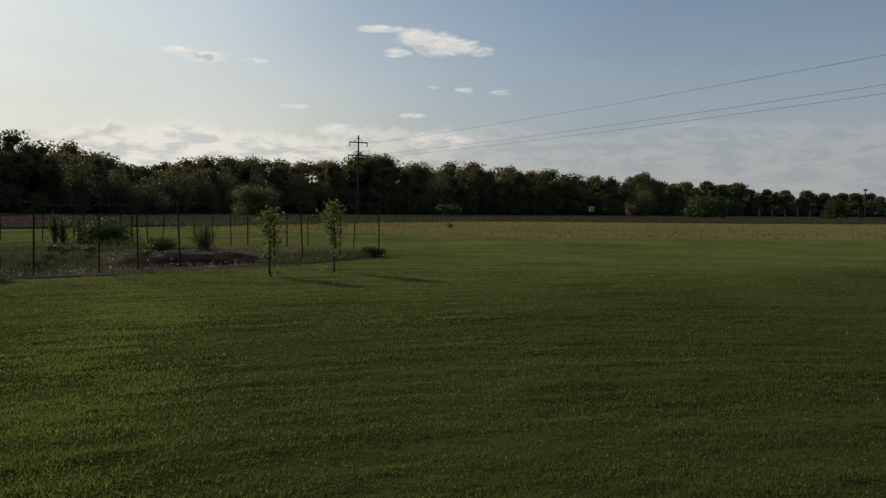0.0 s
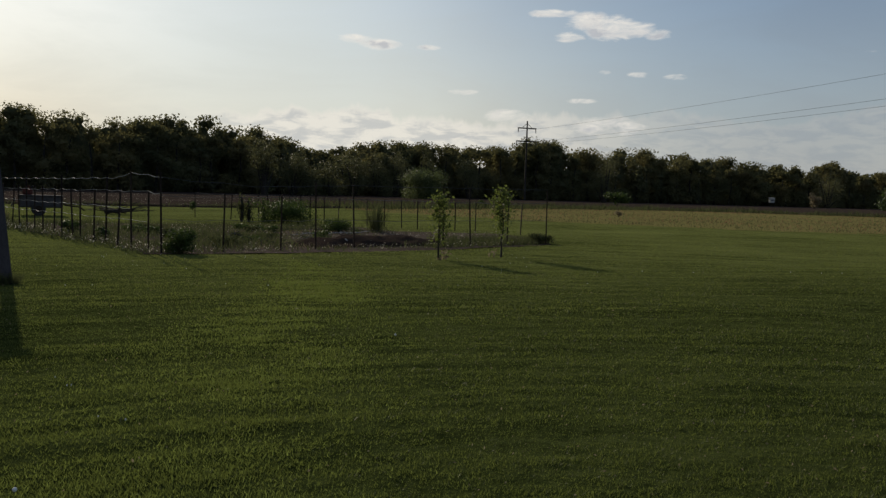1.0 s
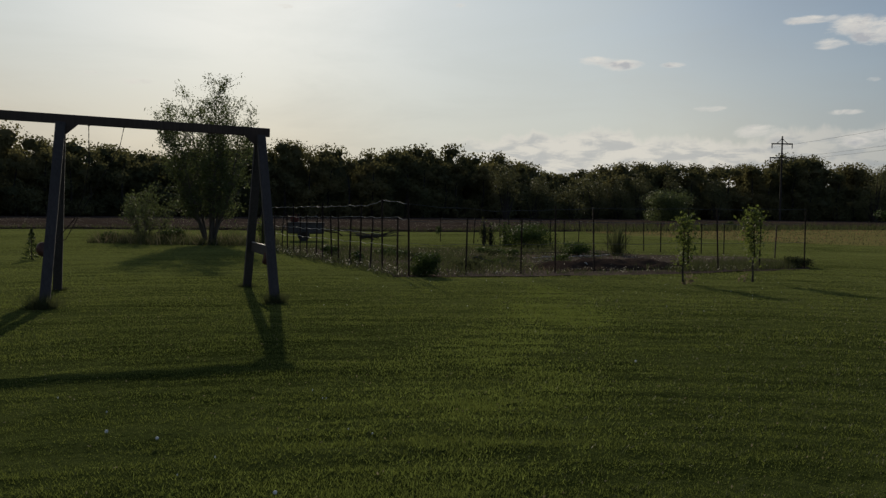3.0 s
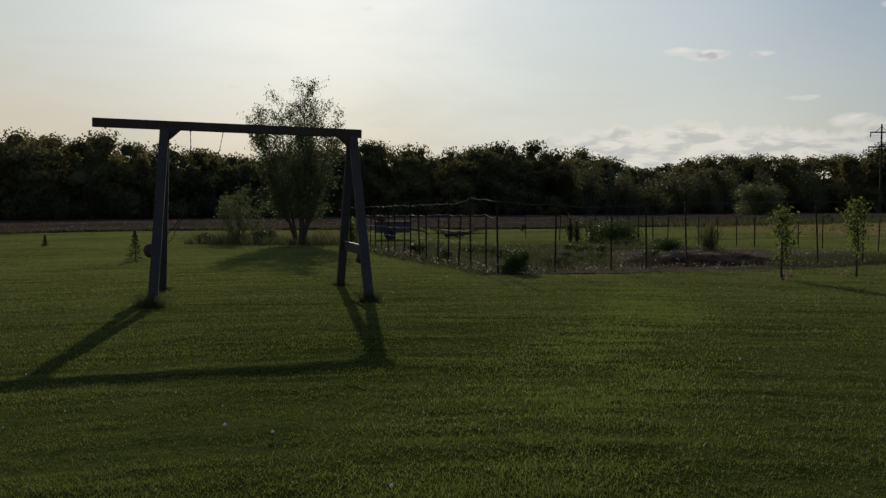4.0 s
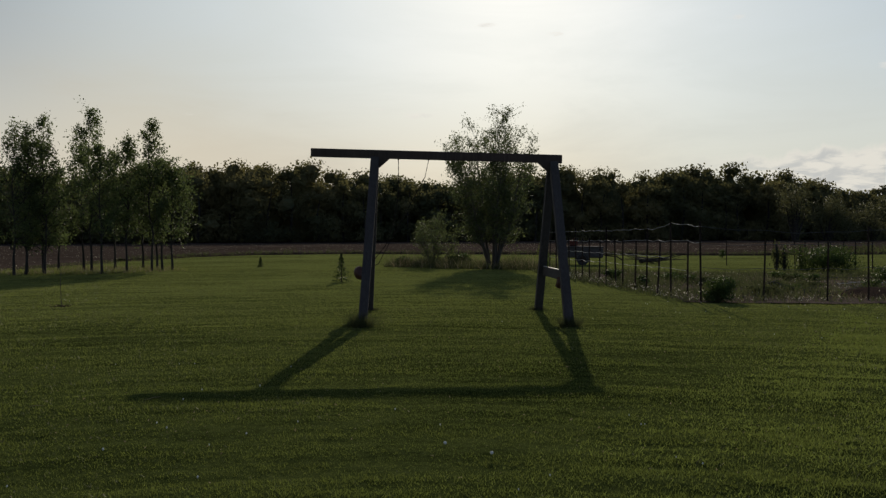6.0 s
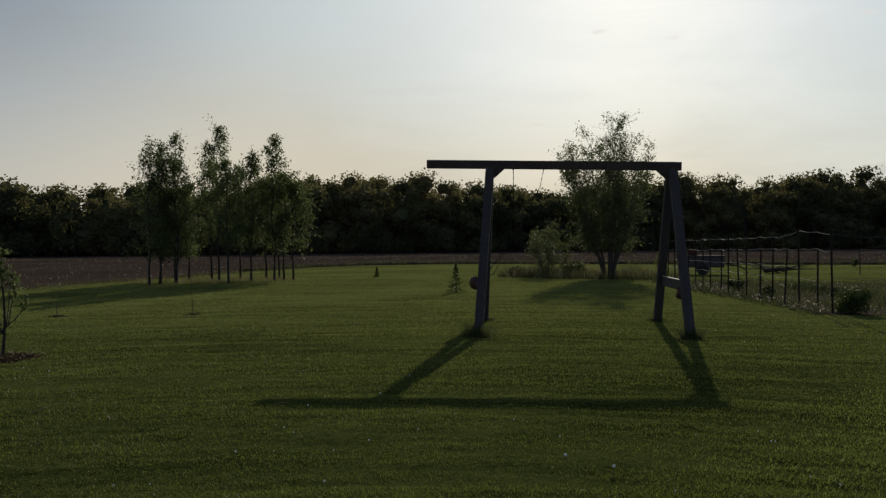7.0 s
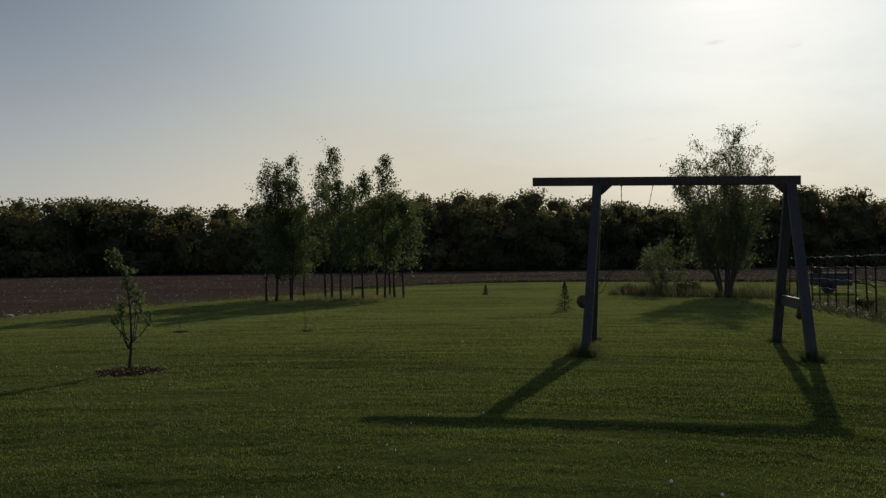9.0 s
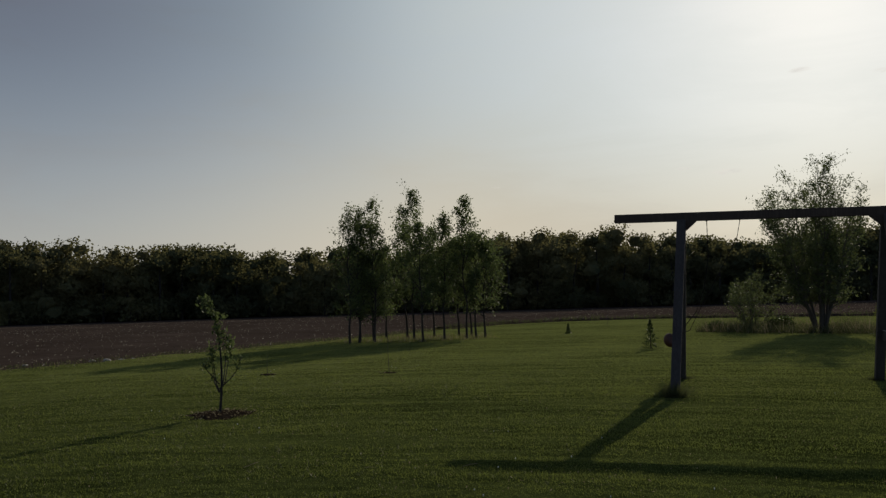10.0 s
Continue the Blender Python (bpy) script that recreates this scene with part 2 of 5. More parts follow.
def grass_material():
    """Mown blades: some darker clover round the house; the brighter far lawn is put into the colour."""
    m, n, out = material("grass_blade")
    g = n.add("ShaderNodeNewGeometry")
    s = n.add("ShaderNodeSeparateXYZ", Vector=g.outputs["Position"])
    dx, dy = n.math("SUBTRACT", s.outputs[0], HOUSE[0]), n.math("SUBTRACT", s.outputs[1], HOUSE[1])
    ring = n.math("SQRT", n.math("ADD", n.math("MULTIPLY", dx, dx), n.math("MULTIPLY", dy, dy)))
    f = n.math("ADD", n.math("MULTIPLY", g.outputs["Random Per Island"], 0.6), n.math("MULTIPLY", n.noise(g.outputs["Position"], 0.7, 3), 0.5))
    # paler mix by distance stands in for grazing light, plus random patches
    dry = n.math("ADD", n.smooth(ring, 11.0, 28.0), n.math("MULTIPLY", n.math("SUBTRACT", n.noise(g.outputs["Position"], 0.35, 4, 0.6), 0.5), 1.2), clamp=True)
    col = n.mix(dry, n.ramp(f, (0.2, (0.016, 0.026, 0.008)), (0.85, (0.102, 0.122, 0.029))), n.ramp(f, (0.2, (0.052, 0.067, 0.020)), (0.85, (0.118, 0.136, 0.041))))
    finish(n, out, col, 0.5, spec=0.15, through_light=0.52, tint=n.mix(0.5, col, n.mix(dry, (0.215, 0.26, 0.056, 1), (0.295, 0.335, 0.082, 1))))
    return m


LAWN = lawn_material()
SOIL = ground_material("field_soil", [(0.3, (0.028, 0.021, 0.018)), (0.52, (0.058, 0.044, 0.037)), (0.75, (0.115, 0.090, 0.076))], 0.12, 1.4, 1.0, 0.12, 1.0, 0.0)
MEADOW = ground_material("meadow_turf", [(0.3, (0.042, 0.052, 0.014)), (0.52, (0.082, 0.076, 0.024)), (0.75, (0.155, 0.105, 0.045))], 0.06, 0.9, 0.7, 0.06, 1.0, 0.0, (0.22, (0.55, 0.48, 0.22)))
GARDEN = ground_material("garden_soil", [(0.3, (0.050, 0.040, 0.034)), (0.55, (0.110, 0.088, 0.074)), (0.75, (0.20, 0.17, 0.145))], 0.35, 3.0, 1.0, 0.08, 1.0, 0.0)
MOUND = ground_material("turned_soil", [(0.3, (0.022, 0.016, 0.014)), (0.55, (0.050, 0.037, 0.031)), (0.75, (0.10, 0.077, 0.064))], 0.8, 5.0, 1.0, 0.06, 1.0, 0.0)
MULCH = ground_material("bark_mulch", [(0.3, (0.014, 0.010, 0.007)), (0.55, (0.036, 0.027, 0.020)), (0.75, (0.085, 0.066, 0.050))], 3.0, 22.0, 1.0, 0.03, 1.0, 0.0)
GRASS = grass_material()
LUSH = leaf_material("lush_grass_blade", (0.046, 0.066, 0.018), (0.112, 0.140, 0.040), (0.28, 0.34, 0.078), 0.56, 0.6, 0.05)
WEED = leaf_material("weed_leaf", (0.036, 0.042, 0.021), (0.092, 0.100, 0.050), (0.15, 0.17, 0.065), 0.32, 0.9, 0.0)
SEED = leaf_material("meadow_seed_head", (0.085, 0.048, 0.030), (0.23, 0.13, 0.08), (0.40, 0.24, 0.14), 0.5, 0.8)
PALE_LEAF = leaf_material("bleached_leaf", (0.22, 0.20, 0.15), (0.5, 0.47, 0.4), (0.55, 0.52, 0.45), 0.45, 0.7)
STRAW = leaf_material("dry_straw", (0.10, 0.08, 0.045), (0.30, 0.25, 0.16), (0.3, 0.25, 0.15), 0.3, 0.8)
WOODS_LEAF = woods_material()
SPRING_LEAF = leaf_material("pale_spring_leaf", (0.064, 0.070, 0.034), (0.118, 0.116, 0.056), (0.20, 0.20, 0.085), 0.36)
WILLOW_LEAF = leaf_material("willow_leaf", (0.05, 0.066, 0.030), (0.115, 0.135, 0.065), (0.18, 0.22, 0.07), 0.42)
GROVE_LEAF = leaf_material("poplar_leaf", (0.046, 0.062, 0.028), (0.106, 0.132, 0.056), (0.18, 0.235, 0.075), 0.48)
FRUIT_LEAF = leaf_material("fruit_tree_leaf", (0.04, 0.066, 0.018), (0.12, 0.15, 0.045), (0.22, 0.26, 0.06), 0.45)
CEDAR_LEAF = leaf_material("cedar_needle", (0.02, 0.035, 0.012), (0.05, 0.075, 0.025), (0.06, 0.09, 0.02), 0.2)
BUSH_LEAF = leaf_material("bush_leaf", (0.022, 0.042, 0.012), (0.06, 0.09, 0.026), (0.10, 0.14, 0.03), 0.35)
BARK = wood_material("grey_bark", (0.035, 0.03, 0.026), (0.12, 0.105, 0.09))
DARK_BARK = wood_material("dark_bark", (0.014, 0.012, 0.010), (0.05, 0.043, 0.037))
TIMBER = wood_material("weathered_timber", (0.028, 0.024, 0.025), (0.072, 0.064, 0.066), 0.9)
TIMBER_BROWN = wood_material("stained_timber", (0.034, 0.023, 0.020), (0.088, 0.062, 0.052), 0.85)
RUST = plain_material("rusty_steel", (0.016, 0.012, 0.010), (0.055, 0.036, 0.026), 0.8, 0.2, 30)
WIRE = plain_material("pale_cord", (0.30, 0.29, 0.28), (0.50, 0.48, 0.46), 0.6, 0.0, 40)
STEEL = plain_material("galvanised_steel", (0.42, 0.43, 0.45), (0.62, 0.63, 0.65), 0.32, 0.9, 30)
CABLE = plain_material("dark_cable", (0.07, 0.07, 0.075), (0.13, 0.13, 0.13), 0.7, 0.0, 20)
RUBBER = plain_material("brown_plastic", (0.05, 0.022, 0.016), (0.09, 0.036, 0.026), 0.5, 0.0, 14)
DARK_RUBBER = plain_material("dark_rubber", (0.018, 0.018, 0.02), (0.045, 0.043, 0.045), 0.55, 0.0, 14)
PAINT_WHITE = plain_material("white_paint", (0.30, 0.30, 0.29), (0.45, 0.45, 0.43), 0.8, 0.0, 4)
PAINT_BLUE = plain_material("faded_blue_paint", (0.060, 0.055, 0.058), (0.10, 0.093, 0.096), 1.0, 0.0, 5, 0.05)
PAINT_RED = plain_material("faded_red_paint", (0.07, 0.02, 0.016), (0.12, 0.035, 0.026), 0.8, 0.0, 8)
STONE = plain_material("pale_fieldstone", (0.22, 0.21, 0.19), (0.40, 0.38, 0.35), 0.9, 0.0, 7)
PETAL = plain_material("white_seed_head", (0.6, 0.6, 0.58), (0.8, 0.8, 0.76), 0.9, 0.0, 30)


# ---- geometry helpers ----
rng = np.random.default_rng(7)


class Buf:
    """Gathers vertices and faces of one mesh."""

    def __init__(self):
        self.v, self.f, self.n = [], [], 0

    def add(self, verts, faces):
        verts = np.asarray(verts, float).reshape(-1, 3)
        self.f += [tuple(int(i) + self.n for i in f) for f in faces]
        self.v.append(verts)
        self.n += len(verts)
        return self

    def box(self, size, m=None, bevel=0.006):
        bm = bmesh.new()
        bmesh.ops.create_cube(bm, size=1.0, matrix=Matrix.Diagonal((*size, 1)))
        if bevel:
            bmesh.ops.bevel(bm, geom=bm.edges[:], offset=bevel, segments=1, affect="EDGES")
        if m is not None:
            bm.transform(m)
        return self.take(bm)

    def take(self, bm):
        bm.verts.index_update()
        self.add([v.co[:] for v in bm.verts], [[v.index for v in f.verts] for f in bm.faces])
        bm.free()
        return self

    def tube(self, pts, radii, sides=6):
        pts = [Vector(p) for p in pts]
        rings, up = [], Vector((0.31, 0.17, 0.93))
        for k, p in enumerate(pts):
            d = (pts[min(k + 1, len(pts) - 1)] - pts[max(k - 1, 0)]).normalized()
            a = d.cross(up if abs(d.dot(up)) < 0.95 else Vector((1, 0, 0))).normalized()
            b = d.cross(a)
            r = radii[k] if hasattr(radii, "__len__") else radii
            rings.append([p + (a * math.cos(q) + b * math.sin(q)) * r for q in (2 * math.pi * s / sides for s in range(sides))])
        faces = []
        for k in range(len(pts) - 1):
            for s in range(sides):
                t = (s + 1) % sides
                faces.append((k * sides + s, k * sides + t, (k + 1) * sides + t, (k + 1) * sides + s))
        faces.append(tuple(range(sides - 1, -1, -1)))
        faces.append(tuple((len(pts) - 1) * sides + s for s in range(sides)))
        return self.add([v[:] for ring in rings for v in ring], faces)

    def mesh(self, name, mat, smooth=False):
        me = bpy.data.meshes.new(name)
        me.from_pydata(np.concatenate(self.v).tolist(), [], self.f)
        me.materials.append(mat)
        if smooth:
            me.shade_smooth()
        return me


def fast_mesh(name, verts, size, mat):
    """A mesh of loose polygons with the same number of corners each; verts is (polygons, size, 3)."""
    count = len(verts)
    me = bpy.data.meshes.new(name)
    me.vertices.add(count * size)
    me.vertices.foreach_set("co", verts.astype(np.float32).ravel())
    me.loops.add(count * size)
    me.loops.foreach_set("vertex_index", np.arange(count * size, dtype=np.int32))
    me.polygons.add(count)
    me.polygons.foreach_set("loop_start", np.arange(0, count * size, size, dtype=np.int32))
    me.polygons.foreach_set("loop_total", np.full(count, size, dtype=np.int32))
    me.materials.append(mat)
    me.update(calc_edges=True)
    return me


def part(name, shape, mat, parent, label="", smooth=False):
    ob = new(name, shape.mesh(name, mat, smooth) if hasattr(shape, "tube") else shape)
    ob.parent = parent
    return tagged(ob, label)


def empty(name, m, label, category, group="", kind=""):
    ob = new(name)
    ob.empty_display_size = 0.2
    ob.matrix_world = m
    return tagged(ob, label, category, group, kind)


def leaves(centres, length, width, droop=0.0, size_spread=0.35):
    """Leaf-shaped quads at the given points, turned at random."""
    k = len(centres)
    d = rng.normal(size=(k, 3))
    d[:, 2] -= droop
    d /= np.linalg.norm(d, axis=1)[:, None]
    s = np.cross(d, rng.normal(size=(k, 3)))
    s /= np.linalg.norm(s, axis=1)[:, None]
    nrm = np.cross(d, s)
    big = (1 + size_spread * rng.normal(size=k)).clip(0.4, 2)[:, None]
    L, W = length * big, width * big
    return np.stack([centres - d * L * 0.5, centres + s * W * 0.5 + nrm * W * 0.15, centres + d * L * 0.5, centres - s * W * 0.5 + nrm * W * 0.1], axis=1)


def facing_leaves(centres, outward, length, width, loose):
    """Leaf quads laid like shingles over a crown, turned outwards with some disorder."""
    k = len(centres)
    n = outward / (np.linalg.norm(outward, axis=1)[:, None] + 1e-9) + rng.normal(size=(k, 3)) * loose
    n /= np.linalg.norm(n, axis=1)[:, None]
    d = np.cross(n, rng.normal(size=(k, 3)))
    d /= np.linalg.norm(d, axis=1)[:, None]
    s = np.cross(n, d)
    big = rng.uniform(0.6, 1.4, (k, 1))
    L, W = length * big * 0.5, width * big * 0.5
    return np.stack([centres - d * L, centres + s * W, centres + d * L, centres - s * W], axis=1)


def blades(xy, z, height, width, lean):
    """Grass blades as bent triangles."""
    k = len(xy)
    turn = rng.uniform(0, 2 * np.pi, k)
    side = np.stack([np.cos(turn), np.sin(turn), np.zeros(k)], 1)
    tilt = rng.normal(size=(k, 2)) * 0.5 + lean
    tip = np.stack([tilt[:, 0] * height, tilt[:, 1] * height, height], 1)
    base = np.column_stack([xy, z])
    w = (width * rng.uniform(0.6, 1.4, k))[:, None] * 0.5
    return np.stack([base - side * w, base + side * w, base + tip], axis=1)


# ---- ground ----
def sheet(name, outline, z, mat, label, category, steps=6, rough_edge=0.25):
    """A flat piece of ground with an uneven edge."""
    pts = []
    for k, a in enumerate(outline):
        b = outline[(k + 1) % len(outline)]
        for s in range(steps):
            x, y = (a[i] + (b[i] - a[i]) * s / steps for i in (0, 1))
            pts.append((x + random.uniform(-1, 1) * rough_edge, y + random.uniform(-1, 1) * rough_edge, z))
    bm = bmesh.new()
    bm.faces.new([bm.verts.new(p) for p in pts])
    bmesh.ops.triangulate(bm, faces=bm.faces[:])
    bm.normal_update()
    for f in bm.faces:
        if f.normal.z < 0:
            f.normal_flip()
    ob = new(name, Buf().take(bm).mesh(name, mat))
    return tagged(ob, label, category, kind="structure")


rim = [(3500 * math.cos(q), 3500 * math.sin(q)) for q in (2 * math.pi * k / 40 for k in range(40))]
sheet("ground", rim, -0.07, SOIL, "brown ploughed field soil with pale crop residue reaching the horizon", "field", 1, 0)
LAWN_EDGE = [(-24.4, -2.1), (-25.8, 0), (-27.9, 2.6), (-31.5, 7.2), (-34.5, 11.5), (-40, 17), (-44.5, 22.5), (-45.8, 28), (-44, 33.5), (-38, 39),
             (-31, 44), (-24.5, 49.5), (-20, 58), (-6.5, 88), (4.4, 102), (17, 108), (39, 110), (66, 122), (110, 110), (90, 0), (40, -60), (-20, -50), (-21, -10)]
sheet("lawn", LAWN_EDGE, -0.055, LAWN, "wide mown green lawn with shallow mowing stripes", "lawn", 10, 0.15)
MEADOW_EDGE = [(-14, 54), (-4, 47), (8, 45), (22, 48), (45, 58), (90, 70), (108, 108), (66, 121), (39, 109), (17, 107), (4.6, 101), (-6, 87), (-18.5, 58.5)]
sheet("meadow", MEADOW_EDGE, -0.045, MEADOW, "rough yellow-green meadow strip with brown seed heads", "meadow", 16, 0.7)
GARDEN_EDGE = [(-8.9, 15.7), (-7.0, 17.0), (-4.2, 20.0), (-1.2, 24.6), (-2.0, 27.5), (-3.5, 29.8), (-7, 28.5), (-9, 30.5), (-12.5, 29.5), (-14, 27.5), (-17, 26), (-19.8, 24.6), (-15.5, 20.7), (-11, 17.7)]
sheet("garden_bed", GARDEN_EDGE, 0.008, GARDEN, "dark weedy garden soil with dead stalks inside the fence", "garden bed", 8, 0.13)


def inside(points, poly):
    hit = np.zeros(len(points), bool)
    x, y = points[:, 0], points[:, 1]
    for k, (ax, ay) in enumerate(poly):
        bx, by = poly[(k + 1) % len(poly)]
        cross = (ay > y) != (by > y)
        with np.errstate(divide="ignore", invalid="ignore"):
            hit ^= cross & (x < (bx - ax) * (y - ay) / (by - ay + 1e-12) + ax)
    return hit


def lattice(u, v, seed):
    """Value noise from 0 to 1 on a wrapped lattice."""
    t = np.random.default_rng(seed).uniform(size=(128, 128))
    a, b = np.floor(u).astype(int), np.floor(v).astype(int)
    f, g = u - a, v - b
    f, g = f * f * (3 - 2 * f), g * g * (3 - 2 * g)
    a, b, c, d = a % 128, b % 128, (a + 1) % 128, (b + 1) % 128
    return (t[a, b] * (1 - f) + t[c, b] * f) * (1 - g) + (t[a, d] * (1 - f) + t[c, d] * f) * g


def smooth_field(points, scale, seed):
    """Soft random values from 0 to 1 over the plan."""
    u, v = points[:, 0] / scale * 1.3 + 40, points[:, 1] / scale * 1.3 + 40
    n = 0.65 * lattice(u, v, seed) + 0.35 * lattice(u * 2.1 + 7, v * 2.1 + 3, seed + 100)
    return ((n - 0.5) * 1.7 + 0.5).clip(0, 1)


def relief(p):
    """Height of the mown turf: a gentle swell, wheel lines round the house, hummocks and hollows."""
    dx, dy = p[:, 0] - HOUSE[0], p[:, 1] - HOUSE[1]
    ring = np.hypot(dx, dy)
    along = np.arctan2(dx, dy) * 16
    rows = lattice(ring / 0.26 + 9, along / 3.4 + 9, 61) - 0.5
    fine = lattice(ring / 0.13 + 5, along / 0.38 + 5, 62) - 0.5
    lumps = smooth_field(p, 0.9, 63) - 0.5
    broad = smooth_field(p, 3.6, 64) - 0.5
    rise = 0.36 * np.exp(-((p[:, 0] - 8.5) / 5.5) ** 2 - ((p[:, 1] - 16.5 - 0.3 * (p[:, 0] - 8.5)) / 4.0) ** 2)
    return 0.022 * rows + 0.020 * fine + 0.012 * lumps + 0.020 * broad + rise


def scatter(r0, r1, per_m2, a0=-33, a1=99):
    """Even random points in a sector of the lawn; angles to the left of +y."""
    area = 0.5 * radians(a1 - a0) * (r1 * r1 - r0 * r0)
    k = int(area * per_m2)
    r, a = np.sqrt(rng.uniform(r0 * r0, r1 * r1, k)), np.radians(rng.uniform(a0, a1, k))
    return np.column_stack([-r * np.sin(a), r * np.cos(a)])


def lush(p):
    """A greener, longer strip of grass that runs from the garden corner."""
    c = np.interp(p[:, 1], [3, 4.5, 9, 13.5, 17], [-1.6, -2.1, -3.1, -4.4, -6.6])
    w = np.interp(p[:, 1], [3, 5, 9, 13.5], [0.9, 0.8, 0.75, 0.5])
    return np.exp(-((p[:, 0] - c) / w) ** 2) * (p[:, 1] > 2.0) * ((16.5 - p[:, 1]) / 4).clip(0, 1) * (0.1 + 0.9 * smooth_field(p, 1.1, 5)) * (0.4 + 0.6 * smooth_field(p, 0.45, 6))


def mown_grass(r0, r1, per_m2, height, width):
    """Blades of mown grass in rows round the house: thick and fine near it, sparser and broader tufts far off."""
    k = int(per_m2 * r0 ** 1.7 * radians(132) * (r1 ** 0.3 - r0 ** 0.3) / 0.3)
    r, a = rng.uniform(r0 ** 0.3, r1 ** 0.3, k) ** (1 / 0.3), np.radians(rng.uniform(-33, 99, k))
    p = np.column_stack([-r * np.sin(a), r * np.cos(a)])
    ok = inside(p, LAWN_EDGE) & ~inside(p, GARDEN_EDGE) & ~inside(p, MEADOW_EDGE)
    p, r, a = p[ok], r[ok], a[ok]
    dx, dy = p[:, 0] - HOUSE[0], p[:, 1] - HOUSE[1]
    ring, along = np.hypot(dx, dy), np.arctan2(dx, dy) * 20
    near = np.sqrt(ring + 0.12 * smooth_field(p, 2.5, 31))
    rows = 0.5 * lattice(near * 58, along / 1.1, 71) + 0.5 * lattice(near * 21 + 3, along / 3.2 + 3, 72)
    rows = ((rows - 0.5) * 2.0 + 0.5).clip(0, 1)
    clump = lattice(70 * np.log(r), 70 * a + 20, 73)
    thin = smooth_field(p, 3.0, 11) * 0.5 + smooth_field(p, 0.7, 12) * 0.5
    extra = lush(p)
    keep = rng.uniform(size=len(p)) < (0.34 + 0.26 * rows + 0.06 * clump + 0.18 * thin + 0.25 * extra) * ((r1 - r) / (0.75 * r1)).clip(0, 1)
    p, r, thin, extra, ring, rows, clump = (q[keep] for q in (p, r, thin, extra, ring, rows, clump))
    h = height * (r / r0) ** 0.10 * (0.40 + 0.24 * thin + 0.52 * rows + 0.12 * clump + 0.4 * extra) * rng.uniform(0.6, 1.3, len(p))
    lean = (0.5 * np.sin(ring * 2 * np.pi / 1.05) + rows - 0.5)[:, None] * 0.35 * (p - HOUSE) / ring[:, None]
    return blades(p, relief(p) - 0.004, h, width * (r / r0) ** 0.66, lean)


def turf_relief():
    """The nearer lawn as a relief surface, finer towards the house."""
    rr = np.concatenate([np.arange(1.6, 12, 0.09), 12 * np.exp(np.linspace(0, math.log(45.5 / 12), 130))])
    aa = np.radians(np.linspace(-42, 110, 470))
    r, a = np.meshgrid(rr, aa, indexing="ij")
    p = np.column_stack([(-r * np.sin(a)).ravel(), (r * np.cos(a)).ravel()])
    near, turn = r.ravel(), np.degrees(a.ravel())
    fade = np.minimum.reduce([(near - 1.6) / 1.2, (45.5 - near) / 3.5, (turn + 42) / 5, (110 - turn) / 5]).clip(0, 1)
    fade = fade * fade * (3 - 2 * fade)
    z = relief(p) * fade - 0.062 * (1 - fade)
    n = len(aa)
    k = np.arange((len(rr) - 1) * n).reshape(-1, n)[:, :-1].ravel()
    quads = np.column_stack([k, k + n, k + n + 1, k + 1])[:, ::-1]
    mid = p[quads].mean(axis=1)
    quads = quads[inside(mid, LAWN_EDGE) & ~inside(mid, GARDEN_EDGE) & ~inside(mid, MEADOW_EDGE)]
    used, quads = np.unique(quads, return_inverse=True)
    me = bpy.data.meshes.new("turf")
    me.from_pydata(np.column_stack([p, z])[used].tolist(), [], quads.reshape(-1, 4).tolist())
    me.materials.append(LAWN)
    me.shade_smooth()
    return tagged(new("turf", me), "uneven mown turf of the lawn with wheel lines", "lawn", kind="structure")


turf_relief()
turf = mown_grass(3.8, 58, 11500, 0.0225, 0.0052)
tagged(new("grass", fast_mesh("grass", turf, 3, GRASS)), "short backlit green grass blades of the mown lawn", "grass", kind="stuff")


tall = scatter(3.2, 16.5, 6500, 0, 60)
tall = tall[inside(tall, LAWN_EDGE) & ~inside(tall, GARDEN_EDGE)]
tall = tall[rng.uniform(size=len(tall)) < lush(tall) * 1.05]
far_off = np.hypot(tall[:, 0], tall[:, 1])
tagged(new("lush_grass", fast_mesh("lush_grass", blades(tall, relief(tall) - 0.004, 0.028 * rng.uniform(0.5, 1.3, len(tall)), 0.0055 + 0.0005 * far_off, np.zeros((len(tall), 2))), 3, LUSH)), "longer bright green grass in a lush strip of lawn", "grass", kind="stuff")


